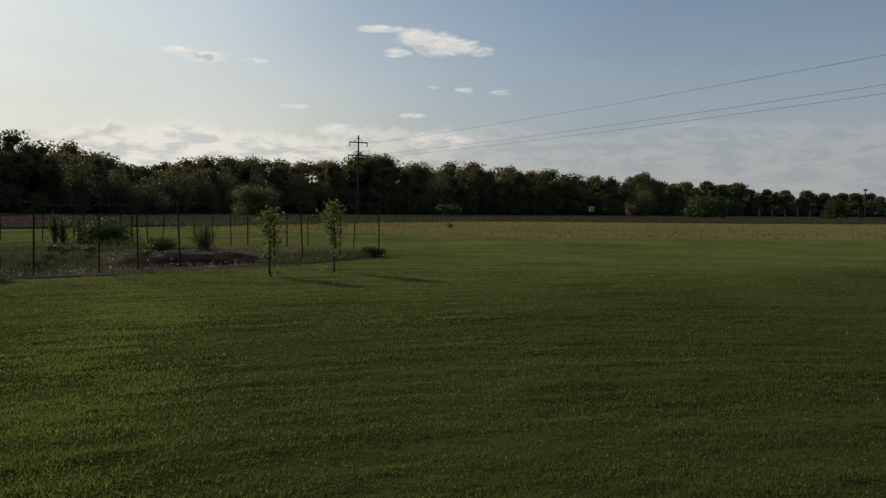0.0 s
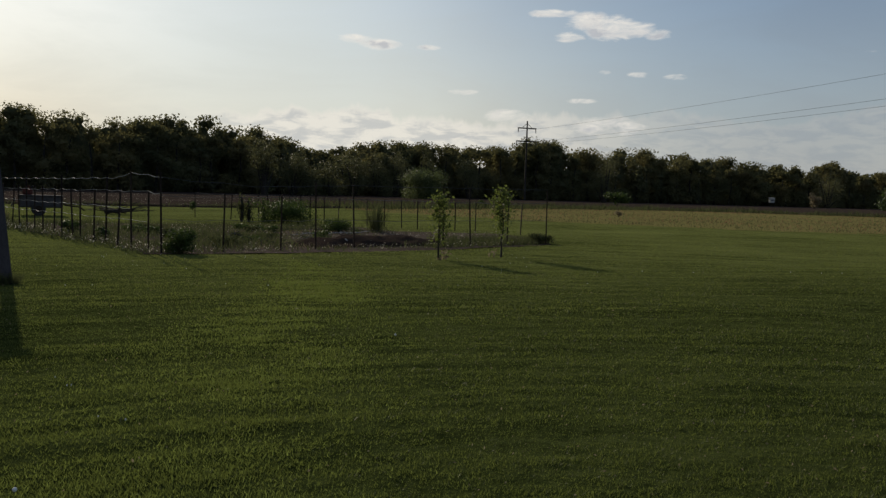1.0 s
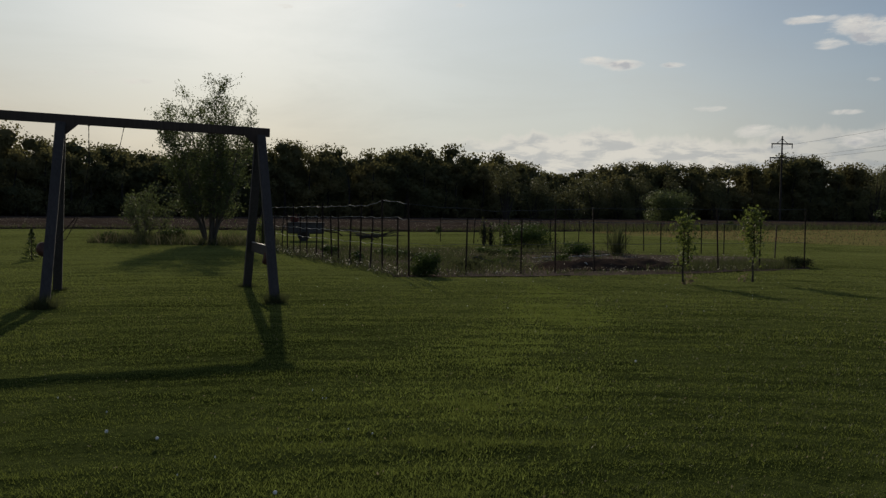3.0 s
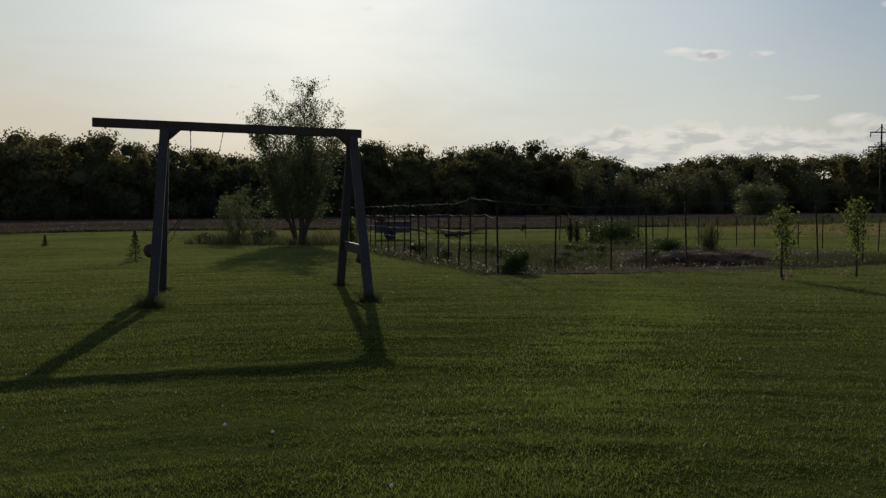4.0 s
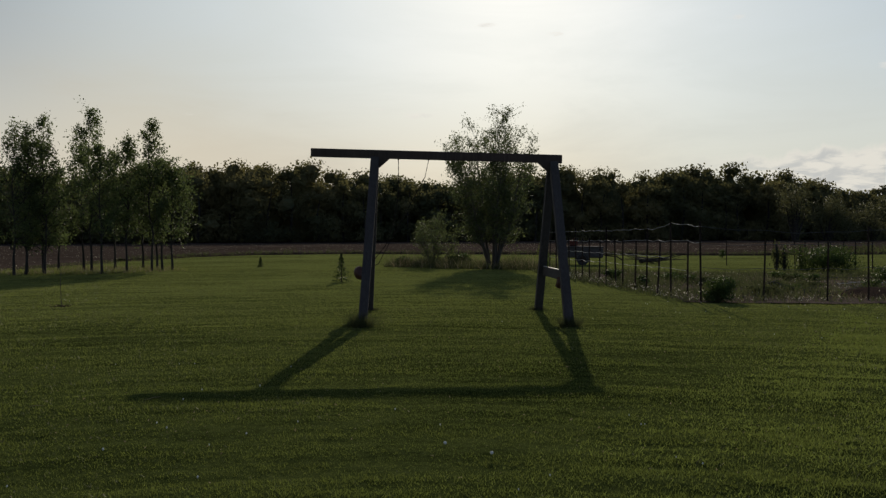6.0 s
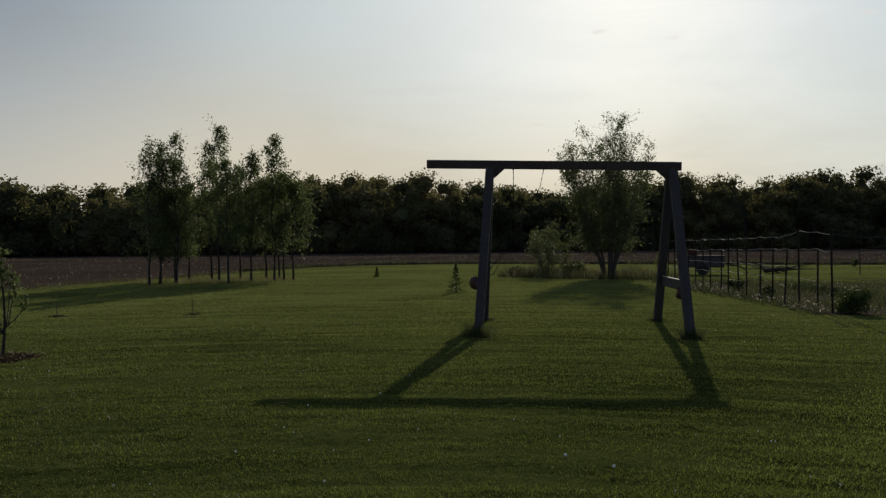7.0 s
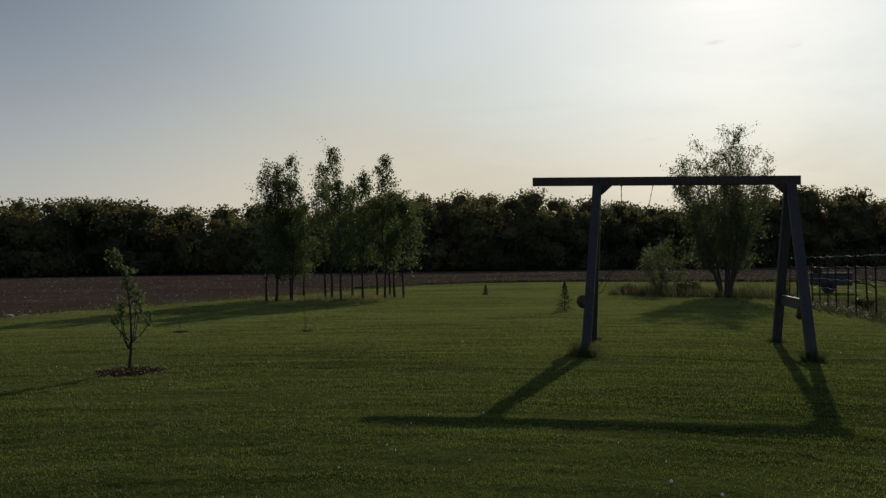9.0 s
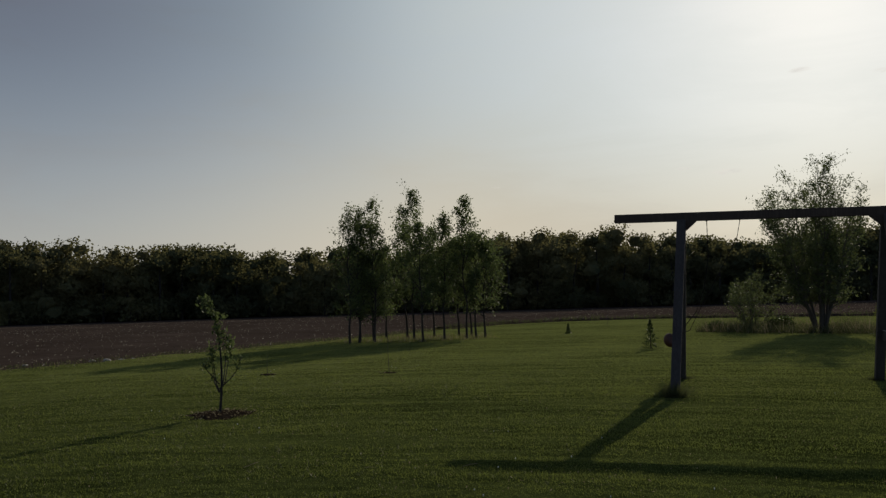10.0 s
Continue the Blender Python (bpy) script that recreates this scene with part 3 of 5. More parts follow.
# ---- trees ----
def grow(height, spread, clear, stems, n_branch, leaf_count, leaf_len, leaf_wid, seed, trunk_r=0.05, lean=0.0, profile=None, splay=0.12, base=0.1, droop=0.3, clump=0.16, up=0.9):
    """Wood and leaf points of a small tree with real limbs. Returns a Buf and leaf quads."""
    r = random.Random(seed)
    wood, tips = Buf(), []
    profile = profile or (lambda s: math.sin(math.pi * min(1, max(0.03, s)) ** 0.75) ** 0.8)
    for k in range(stems):
        q = 2 * math.pi * (k * 0.382 + r.uniform(-0.05, 0.05))
        far_out = r.uniform(0.1, 1.3) if k else 0.05
        top_h = height * (1 if k == 0 else (1.0 - 0.27 * far_out) * r.uniform(0.9, 1.0))
        out = splay * height * far_out if stems > 1 else 0.0
        b0 = Vector((math.cos(q), math.sin(q), 0)) * (base if stems > 1 else 0)
        top = b0 + Vector((math.cos(q) * out + lean * top_h, math.sin(q) * out, top_h))
        n, line = 9, []
        for s in range(n):
            f = s / (n - 1)
            wob = Vector((r.uniform(-1, 1), r.uniform(-1, 1), 0)) * 0.018 * top_h * math.sin(math.pi * f)
            line.append(b0.lerp(top, f) + wob + Vector((math.cos(q), math.sin(q), 0)) * out * 0.10 * math.sin(math.pi * f))
        tr = trunk_r * (1 if stems == 1 else r.uniform(0.7, 1.0))
        radii = [tr * (1.25 if s == 0 else (1 - 0.93 * s / (n - 1))) for s in range(n)]
        wood.tube(line, radii, 7)
        for j in range(n_branch):
            f = clear + (0.97 - clear) * (j + r.uniform(0, 0.9)) / n_branch
            at = line[int(f * (n - 1))].lerp(line[min(n - 1, int(f * (n - 1)) + 1)], f * (n - 1) % 1)
            a = r.uniform(0, 2 * math.pi) if stems == 1 else q + r.gauss(0, 1.3)
            reach = spread * profile((f - clear) / (1 - clear)) * r.uniform(0.55, 1.1)
            rise = reach * r.uniform(0.5, 1.2) * up
            end = at + Vector((math.cos(a) * reach, math.sin(a) * reach, rise))
            mid = at.lerp(end, 0.5) + Vector((0, 0, -0.12 * reach)) + Vector((r.uniform(-1, 1), r.uniform(-1, 1), 0)) * 0.06 * reach
            br = max(0.004, tr * (1 - f) * 0.55 + 0.004)
            wood.tube([at, mid, end], [br, br * 0.6, 0.003], 4)
            for _ in range(5):
                g = r.uniform(0.3, 1.0)
                p0 = at.lerp(mid, g * 2) if g < 0.5 else mid.lerp(end, g * 2 - 1)
                tw = p0 + Vector((r.gauss(0, 1), r.gauss(0, 1), r.gauss(0.35, 0.8))) * (min(0.16, 0.04 * height) + 0.18 * reach)
                wood.tube([p0, tw], [br * 0.35 + 0.002, 0.002], 3)
                tips += [(p0, tw), (mid, end)]
    t = np.array([(*a, *b) for a, b in tips])
    pick = t[rng.integers(0, len(t), leaf_count)]
    f = rng.uniform(0.25, 1.1, (leaf_count, 1))
    c = pick[:, :3] * (1 - f) + pick[:, 3:] * f + rng.normal(size=(leaf_count, 3)) * clump
    c = c[c[:, 2] > 0.25 * clear * height]
    return wood, leaves(c, leaf_len, leaf_wid, droop)


def tree(name, m, label, category, leaf_mat, bark, group="", trunk_name="trunk", **how):
    ob = empty(name, m, label, category, group)
    wood, leaf = grow(**how)
    part(trunk_name, wood, bark, ob)
    part("crown", fast_mesh("crown", leaf, 4, leaf_mat), leaf_mat, ob)
    return ob


# big multi-stemmed willow-like tree in the weedy bed
tree("multi_stem_tree", pose(-22.45, 24.5, 0, 0, 0, 42), "tall multi-stemmed willow with airy grey-green leaves", "tree", WILLOW_LEAF, BARK,
     height=6.3, spread=0.92, clear=0.17, stems=13, n_branch=18, profile=lambda f: 0.85 - 0.15 * f, leaf_count=30000, leaf_len=0.092, leaf_wid=0.034, seed=11, trunk_r=0.060, splay=0.225, lean=0.0, base=0.12, clump=0.10, up=1.35, droop=-0.3)
tree("shrub_tree", pose(-25.6, 24.2, 0, 0, 0, 70), "rounded bushy green shrub with a short trunk in weeds", "shrub", WILLOW_LEAF, BARK,
     height=2.15, spread=0.5, clear=0.06, stems=8, n_branch=9, leaf_count=5600, leaf_len=0.07, leaf_wid=0.028, seed=5, trunk_r=0.025, splay=0.36, base=0.18, clump=0.10, up=1.5, droop=-0.3)

# slender grove: x, y, height, spread
GROVE = [(-29.6, 8.9, 5.0, 0.95), (-30.2, 9.5, 4.7, 0.8), (-29.7, 9.3, 5.2, 0.9), (-30.4, 10.1, 4.6, 0.8), (-29.7, 9.9, 5.5, 0.85), (-32.4, 11.3, 3.9, 0.75),
         (-31.8, 12.0, 4.8, 0.85), (-30.4, 11.75, 6.0, 1.0), (-28.6, 11.4, 4.6, 0.85), (-31.6, 13.1, 4.6, 0.85), (-29.4, 12.6, 5.0, 0.8), (-31.6, 14.2, 4.2, 0.8),
         (-29.3, 13.5, 5.6, 0.9), (-31.2, 14.6, 4.2, 0.8), (-29.5, 14.0, 4.2, 1.05), (-29.3, 14.3, 3.7, 1.1)]
for k, (x, y, h, w) in enumerate(GROVE):
    tree("slender_tree", pose(x, y, 0, 0, 0, 40 * k), "slender young poplar in a close grove, leaves backlit", "tree", GROVE_LEAF, DARK_BARK, "grove of slender trees",
         height=h * 0.975, spread=w, clear=0.13 if k < 5 else 0.22, stems=1, n_branch=26, leaf_count=3000 if k < 5 else 3900, leaf_len=0.080, leaf_wid=0.040, profile=lambda s: 1.55 * max(0.05, s) ** 0.3 * max(0.0, 1 - s) ** 1.05 + 0.05, seed=20 + k, trunk_r=0.042, lean=random.uniform(-0.02, 0.02), clump=0.09, up=1.6, droop=-0.3)

# ---- swing set ----
YAW = 0.703
SWING = pose(-9.956, 9.999, 0) @ Matrix.Rotation(-YAW, 4, "Z")      # local y along the beam, x towards the house side


def timber(a, b, width, depth, face):
    """A sawn beam from a to b with eased edges; face: the way its broad side looks."""
    a, b = Vector(a), Vector(b)
    z = (b - a).normalized()
    x = Vector(face)
    x = (x - z * x.dot(z)).normalized()
    y = z.cross(x)
    m = Matrix((x, y, z)).transposed().to_4x4()
    m.translation = (a + b) / 2
    return Buf().box((depth, width, (b - a).length), m, 0.007)


def gusset(ya, yb, top, low):
    """Triangular knee block under the beam."""
    b = Buf()
    v = [(x, y, z) for x in (-0.05, 0.05) for y, z in ((ya, top), (yb, top), (yb, top - 0.03), (ya + (yb - ya) * 0.22, low), (ya, low))]
    f = [(4, 3, 2, 1, 0), (5, 6, 7, 8, 9)] + [(k, (k + 1) % 5, 5 + (k + 1) % 5, 5 + k) for k in range(5)]
    return b.add(v, f)


swing_set = empty("swing_set", SWING, "tall weathered timber A-frame swing set with overhanging beam", "swing set")
part("beam", timber((0, -2.488, 2.785), (0, 1.757, 2.70), 0.14, 0.09, (1, 0, 0)), TIMBER_BROWN, swing_set, "dark brown timber beam")
for y0, y1, z1 in ((-1.60, -1.42, 2.69), (1.605, 1.60, 2.63)):
    for s in (1, -1):
        part("leg", timber((s * 1.36, y0 + (0.05 if s < 0 and y0 < 0 else 0), -0.05), (s * 0.085, y1, z1), 0.14, 0.115, (1, 0, 0)), TIMBER, swing_set)
    inner = 1 if y1 < 0 else -1
    part("gusset", gusset(y1 + inner * 0.03, y1 + inner * 0.245, z1 + 0.03, z1 - 0.15), TIMBER_BROWN, swing_set)


# ---- woods ----
WOODS_LINE = [(-98, -60), (-104, -30), (-104, -9), (-106, 14), (-104, 32), (-96, 55), (-88, 82), (-80, 100), (-68, 128), (-58, 155), (-42, 190), (-14, 214), (22, 250), (50, 280), (76, 300), (100, 325), (135, 350), (215, 400)]
# azimuth to the left of +y, elevation of the tree tops
SKYLINE = [(-30, 1.15), (-22, 1.2), (-19, 1.75), (-17, 1.95), (-15.5, 1.8), (-13.8, 2.4), (-12.4, 1.9), (-10.2, 2.2), (-8, 2.4), (-6.4, 2.3), (-5.1, 3.0), (-3.8, 2.5), (-0.5, 3.1), (1.2, 2.9), (2.7, 3.6), (4.5, 3.4), (8, 3.1), (12.4, 3.0), (16, 2.9),
           (19.9, 2.3), (21.5, 3.2), (23, 3.5), (27.5, 4.2), (32, 4.3), (36, 4.1), (42, 4.0), (46.4, 3.4), (49, 3.5), (52, 4.2), (57, 4.6), (60, 4.4), (63.5, 4.35), (66, 4.1), (70, 3.6), (78, 3.6), (84, 3.9), (90, 4.0), (96, 4.2), (120, 4.2)]
SKY_A, SKY_E = np.array(SKYLINE).T
wood_leaves, wood_stems = [], Buf()


g = (1 + 5 ** 0.5) / 2
BALL = np.array([(0, a, b * g) for a in (-1, 1) for b in (-1, 1)] + [(a, b * g, 0) for a in (-1, 1) for b in (-1, 1)] + [(b * g, 0, a) for a in (-1, 1) for b in (-1, 1)]) / math.hypot(1, g)
BALL_FACES = np.array([f for f in itertools.combinations(range(12), 3) if all(np.linalg.norm(BALL[i] - BALL[j]) < 1.2 for i, j in itertools.combinations(f, 2))])
wood_cores = []


def woodland_tree(x, y, h, w, count, size, low=0.08, core=False):
    """Lobed leafy crown of one woodland tree, added to the common mesh."""
    lobes = 13
    f = rng.uniform(low + 0.08, 0.90, lobes)
    ang = rng.uniform(0, 2 * np.pi, lobes)
    rad = w * np.sqrt(rng.uniform(0, 1, lobes)) * np.interp(f, [0, 0.35, 0.75, 1], [0.75, 1.0, 0.7, 0.2])
    c = np.column_stack([x + rad * np.cos(ang), y + rad * np.sin(ang), f * h])
    c[0] = (x, y, h * 0.88)
    s = rng.uniform(0.28, 0.55, lobes) * w * 0.95
    pick = rng.integers(0, lobes, count)
    d = rng.normal(size=(count, 3))
    d /= np.linalg.norm(d, axis=1)[:, None]
    d *= (rng.uniform(0.5, 1.05, count) ** 0.6)[:, None]
    p = c[pick] + d * s[pick][:, None] * (1, 1, 0.8) + rng.normal(size=(count, 3)) * s[pick][:, None] * (0.16, 0.16, 0.2)
    p[:, 2] = np.minimum(p[:, 2], h * rng.uniform(0.97, 1.04, count))
    up = p[:, 2] > 0.1
    wood_leaves.append(facing_leaves(p[up], d[up] + (0, 0, 0.1), size * 1.1, size * 0.75, 0.75))
    if core:
        v = np.concatenate([c[:, None, :] + BALL * (s * 0.55)[:, None, None] * rng.uniform(0.7, 1.15, (lobes, len(BALL), 1)) * (1, 1, 0.8)])
        v[..., 2] = v[..., 2].clip(0.0, h)
        wood_cores.append(v[:, BALL_FACES].reshape(-1, 3, 3))
    wood_stems.tube([(x, y, -0.1), (x + rng.normal() * 0.3, y, h * 0.45), (x + rng.normal() * 0.5, y, h * 0.8)], [0.022 * h, 0.016 * h, 0.005 * h], 5)


def inner_mass(x, y, h, w):
    """The close, twiggy inside of one woodland crown."""
    n, rings = 12, 9
    t = rng.uniform(0.72, 1.12, (rings, n))
    v = [(x + w * t[j, k] * p * math.cos(2 * math.pi * k / n), y + w * t[j, k] * p * math.sin(2 * math.pi * k / n), h * j / (rings - 1) * (0.92 + 0.08 * t[j, k]) - 0.1)
         for j in range(rings) for p in (float(np.interp(j, [0, 3, 6, rings - 1], [0.7, 0.85, 0.62, 0.05])),) for k in range(n)]
    wood_mass.add(v, [(j * n + k, j * n + (k + 1) % n, (j + 1) * n + (k + 1) % n, (j + 1) * n + k) for j in range(rings - 1) for k in range(n)])


wood_mass = Buf()
for (ax, ay), (bx, by) in zip(WOODS_LINE, WOODS_LINE[1:]):
    seg = math.hypot(bx - ax, by - ay)
    ux, uy = (bx - ax) / seg, (by - ay) / seg
    for row, gap in ((0, 3.3), (1, 4.5), (2, 6.0), (3, 8.0)):
        far = math.hypot(ax + bx, ay + by) / 2
        step = gap * max(1.0, far / 130)
        s = random.uniform(0, step) - 4.0 * row
        while s < seg + 4.0 * row:
            off = row * 5.5 + random.uniform(-1.2, 1.6)
            x, y = ax + ux * s - uy * off, ay + uy * s + ux * off
            az, d = math.degrees(math.atan2(-x, y)), math.hypot(x, y)
            h = 1.5 + d * math.tan(radians(float(np.interp(az, SKY_A, SKY_E)))) 
            h *= 1.06 if az < 19 else 1.0
            h *= random.uniform(0.78, 1.0) if row == 0 else random.uniform(0.92, 1.09) if row == 1 else random.uniform(0.8, 0.98) if row == 2 else 0.66
            woodland_tree(x, y, h, random.uniform(2.6, 3.9) * max(1.0, h / 11) * (1.05, 1.3, 1.35, 1.6)[row], (1900, 2000, 750, 650)[row],
                          (0.29, 0.34, 0.48, 0.85)[row] * (1.0 if d < 150 else 1.35) * max(1.0, d / 220), (0.0, 0.3, 0.4, 0.0)[row], row < 2)
            if row == 3:
                inner_mass(x, y, h * 1.05, step * 0.85)
            if row == 1:
                inner_mass(x, y, h * 0.86, 2.7 * max(1.0, h / 11))
            if row == 0:
                woodland_tree(x + uy * random.uniform(-1, 2.5), y - ux * random.uniform(-1, 2.5), random.uniform(1.8, 3.2) * max(1, d / 160), random.uniform(1.6, 2.4) * max(1, d / 160), 480, 0.32 * max(1.0, d / 160), 0.0)
            s += step * random.uniform(0.75, 1.3)
woods = empty("woods", pose(0, 0, 0), "dense dark deciduous woods along the far edge of the field", "woods", kind="stuff")
part("foliage", fast_mesh("foliage", np.concatenate(wood_leaves), 4, WOODS_LEAF), WOODS_LEAF, woods)
part("twig_mass", fast_mesh("twig_mass", np.concatenate(wood_cores), 3, WOODS_LEAF), WOODS_LEAF, woods)
part("stems", wood_stems, DARK_BARK, woods)
part("inner_growth", wood_mass, WOODS_LEAF, woods, smooth=True)


def bush(name, x, y, w, h, count, size, leaf_mat, label, category="bush", lobes=9, group="", seed=1, stalks=6, low=0.12):
    """A leafy bush: thin stalks under lobed masses of leaves."""
    ob = empty(name, pose(x, y, 0), label, category, group)
    r = np.random.default_rng(seed)
    ang, f = r.uniform(0, 2 * np.pi, lobes), r.uniform(low, 0.74, lobes)
    rad = w * 0.33 * np.sqrt(r.uniform(0, 1, lobes))
    c = np.column_stack([rad * np.cos(ang), rad * np.sin(ang), f * h])
    pick = r.integers(0, lobes, count)
    d = r.normal(size=(count, 3))
    d *= (r.uniform(0.3, 1.05, count) / np.linalg.norm(d, axis=1))[:, None]
    p = c[pick] + d * np.array([w * 0.30, w * 0.30, h * 0.26])
    p[:, 2] = np.abs(p[:, 2])
    wood = Buf()
    for k in range(stalks):
        e = c[k % lobes]
        wood.tube([(e[0] * 0.15, e[1] * 0.15, -0.03), (e[0] * 0.6, e[1] * 0.6, e[2] * 0.6), tuple(e)], [0.02 * h, 0.014 * h, 0.004 * h], 4)
    part("stem", wood, DARK_BARK, ob)
    part("foliage", fast_mesh("foliage", facing_leaves(p, d + (0, 0, 0.2), size * 1.1, size * 0.6, 0.45), 4, leaf_mat), leaf_mat, ob)
    return ob


# single trees and shrubs before the woods
bush("round_tree", -31.9, 147, 8.0, 6.2, 12000, 0.24, WILLOW_LEAF, "low round-crowned green tree before the dark woods", "tree", 34, seed=3, low=0.0)
bush("field_bush", 2.1, 139, 4.5, 2.4, 900, 0.35, BUSH_LEAF, "low spreading dark bush on the field margin", seed=4)
bush("pale_tree", 8.0, 232, 7, 10.5, 1500, 0.7, SPRING_LEAF, "pale green spring tree before the dark woods", "tree", 12, seed=5)
bush("willow_bush", 72, 222, 13, 6.6, 2600, 0.6, BUSH_LEAF, "broad dark willow bush in the distant verge", "bush", 14, seed=6)
bush("rusty_shrub", 52, 224, 3.2, 4.6, 700, 0.45, STRAW, "rust-brown shrub not yet in leaf", "shrub", 8, seed=7)
bush("yellow_sapling", 76.5, 222, 2.6, 5.5, 600, 0.4, FRUIT_LEAF, "yellow-green young tree in the distant verge", "tree", 8, seed=8)
bush("verge_bush", 113, 236, 7, 6.0, 1300, 0.55, BUSH_LEAF, "dark tangled bush beside a distant post fence", "bush", 10, seed=9)
bush("verge_bush", 135, 244, 6, 4.5, 1000, 0.5, BUSH_LEAF, "dark tangled bush beside a distant post fence", "bush", 10, seed=10)
for k, (az, d, h, w) in enumerate([(23.0, 148, 10.2, 5), (21.2, 156, 8.8, 6), (20.2, 158, 7.6, 6), (18.6, 162, 7.8, 6), (17.0, 172, 9.0, 7), (15.4, 180, 9.4, 6), (14.2, 184, 10.6, 6), (12.0, 192, 10.8, 6), (9.2, 200, 11.0, 7), (0.0, 212, 13.6, 8), (-13.8, 296, 14.5, 13)]):
    d -= 9
    bush("budding_tree", -d * math.sin(radians(az)), d * math.cos(radians(az)), w, h, 3600, 0.25, SPRING_LEAF, "pale budding tree standing out of the woods edge", "tree", 12, "pale budding trees", 30 + k, 12)

# ---- power line ----
POLE = Vector((-17.5, 187.0, 0))
LINE = Vector((57.5, -112.0, 0)).normalized()
ACROSS = Vector((-LINE.y, LINE.x, 0))
utility_pole = empty("utility_pole", Matrix.Translation(POLE), "tall grey wooden utility pole with two crossarms", "utility pole")
part("shaft", Buf().tube([(0, 0, -0.3), (0, 0, 9), (0, 0, 17.6)], [0.24, 0.2, 0.15], 10), DARK_BARK, utility_pole)
for z, half in ((16.0, 2.2), (13.1, 2.5)):
    part("crossarm", timber(-ACROSS * half + Vector((0, 0, z)), ACROSS * half + Vector((0, 0, z)), 0.26, 0.2, LINE), DARK_BARK, utility_pole)
    for s in (-1, 1):
        part("strut", Buf().tube([ACROSS * s * half * 0.55 + Vector((0, 0, z)), (0, 0, z + 1.1)], 0.06, 5), DARK_BARK, utility_pole)
        ins = ACROSS * s * half * 0.95
        part("insulator", Buf().tube([ins + Vector((0, 0, z + 0.05)), ins + Vector((0, 0, z - 0.5)), ins + Vector((0, 0, z - 1.0))], [0.06, 0.12, 0.06], 8), CABLE, utility_pole, "dark strain insulator")
for off, z0, sag in ((-2.1, 15.2, 1.3), (-2.3, 12.6, 1.3), (2.3, 12.6, 1.3)):
    a, b = POLE + ACROSS * off + Vector((0, 0, z0)), POLE + LINE * 205 + ACROSS * off + Vector((0, 0, z0 + 2.0))
    pts = [a.lerp(b, k / 30) - Vector((0, 0, sag * 4 * (k / 30) * (1 - k / 30))) for k in range(31)]
    tagged(new("power_cable", Buf().tube(pts, 0.017, 5).mesh("power_cable", CABLE)), "thin dark overhead power cable sagging from the pole", "cable", "power cables")
far_pole = empty("light_mast", pose(196, 380, 0), "distant thin mast with a lamp box", "mast")
part("shaft", Buf().tube([(0, 0, -0.2), (0, 0, 12.2)], [0.35, 0.25], 8), CABLE, far_pole)
part("lamp_box", Buf().box((1.6, 0.8, 0.7), pose(0, 0, 12.4), 0.05), CABLE, far_pole)

# hide on posts before the woods
hut = empty("field_hut", pose(47.0, 252, 0, 0, 0, 12) @ Matrix.Diagonal((0.65, 0.65, 0.85, 1)), "small white hut on posts before the woods", "hut")
part("box", Buf().box((2.0, 1.6, 1.5), pose(0, 0, 2.0), 0.05), PAINT_WHITE, hut)
part("roof", Buf().box((2.3, 1.9, 0.14), pose(0, 0, 2.85, 4), 0.03), PAINT_WHITE, hut)
part("window", Buf().box((1.3, 0.05, 0.4), pose(0, -0.82, 2.1), 0.01), CABLE, hut, "dark window slot")
for sx in (-0.85, 0.85):
    for sy in (-0.65, 0.65):
        part("post", Buf().box((0.14, 0.14, 1.4), pose(sx, sy, 0.6), 0.01), DARK_BARK, hut)
far_fence = empty("post_fence", pose(0, 0, 0), "distant weathered post and rail fence on the verge", "fence")
for k in range(9):
    part("post", Buf().box((0.35, 0.35, 2.4), pose(88 + 4.0 * k, 226 + 1.2 * k, 1.1), 0.03), DARK_BARK, far_fence)
part("rail", timber((88, 226, 1.5), (120, 235.6, 1.5), 0.2, 0.1, (0, 1, 0)), DARK_BARK, far_fence)


# ---- garden fence ----
def t_post(h):
    b = Buf()
    b.box((0.036, 0.008, h + 0.05), pose(0, 0, h / 2 - 0.025), 0.002)
    b.box((0.008, 0.032, h + 0.05), pose(0, 0.018, h / 2 - 0.025), 0.002)
    for k in range(6):
        b.box((0.02, 0.012, 0.02), pose(0, -0.009, h * (0.25 + 0.12 * k)), 0.0)
    return b.mesh("post", RUST)


POSTS = {h: t_post(h) for h in (1.08, 1.27, 1.58, 1.68)}
garden_fence = empty("garden_fence", pose(0, 0, 0), "garden fence of rusty steel posts with pale cord strands", "fence")
LEFT = [(-8.73, 15.95), (-9.32, 16.4), (-10.03, 16.93), (-10.63, 17.38), (-11.21, 17.81), (-11.87, 18.3), (-12.55, 18.81), (-13.04, 19.17), (-13.68, 19.65), (-14.23, 20.07),
        (-14.96, 20.61), (-15.54, 21.04), (-16.15, 21.5), (-16.64, 21.86), (-17.26, 22.32), (-18.0, 22.9), (-18.73, 23.42), (-19.34, 23.87)]
FRONT = [(-7.86, 16.97), (-6.97, 18.04), (-6.39, 18.75), (-5.72, 19.56), (-3.94, 21.71), (-3.32, 22.46), (-2.44, 23.52), (-1.44, 24.74)]
BACK = [(-2.73, 30.08), (-4.42, 30.46), (-5.22, 30.64), (-6.71, 30.97), (-7.37, 31.12), (-8.1, 31.28), (-8.85, 31.45), (-10.11, 31.72), (-10.72, 31.86),
        (-11.36, 32.0), (-11.84, 32.11), (-12.36, 32.22), (-12.86, 32.34), (-13.37, 32.45), (-13.82, 32.55), (-14.73, 32.75), (-15.18, 32.85), (-17.03, 33.26)]
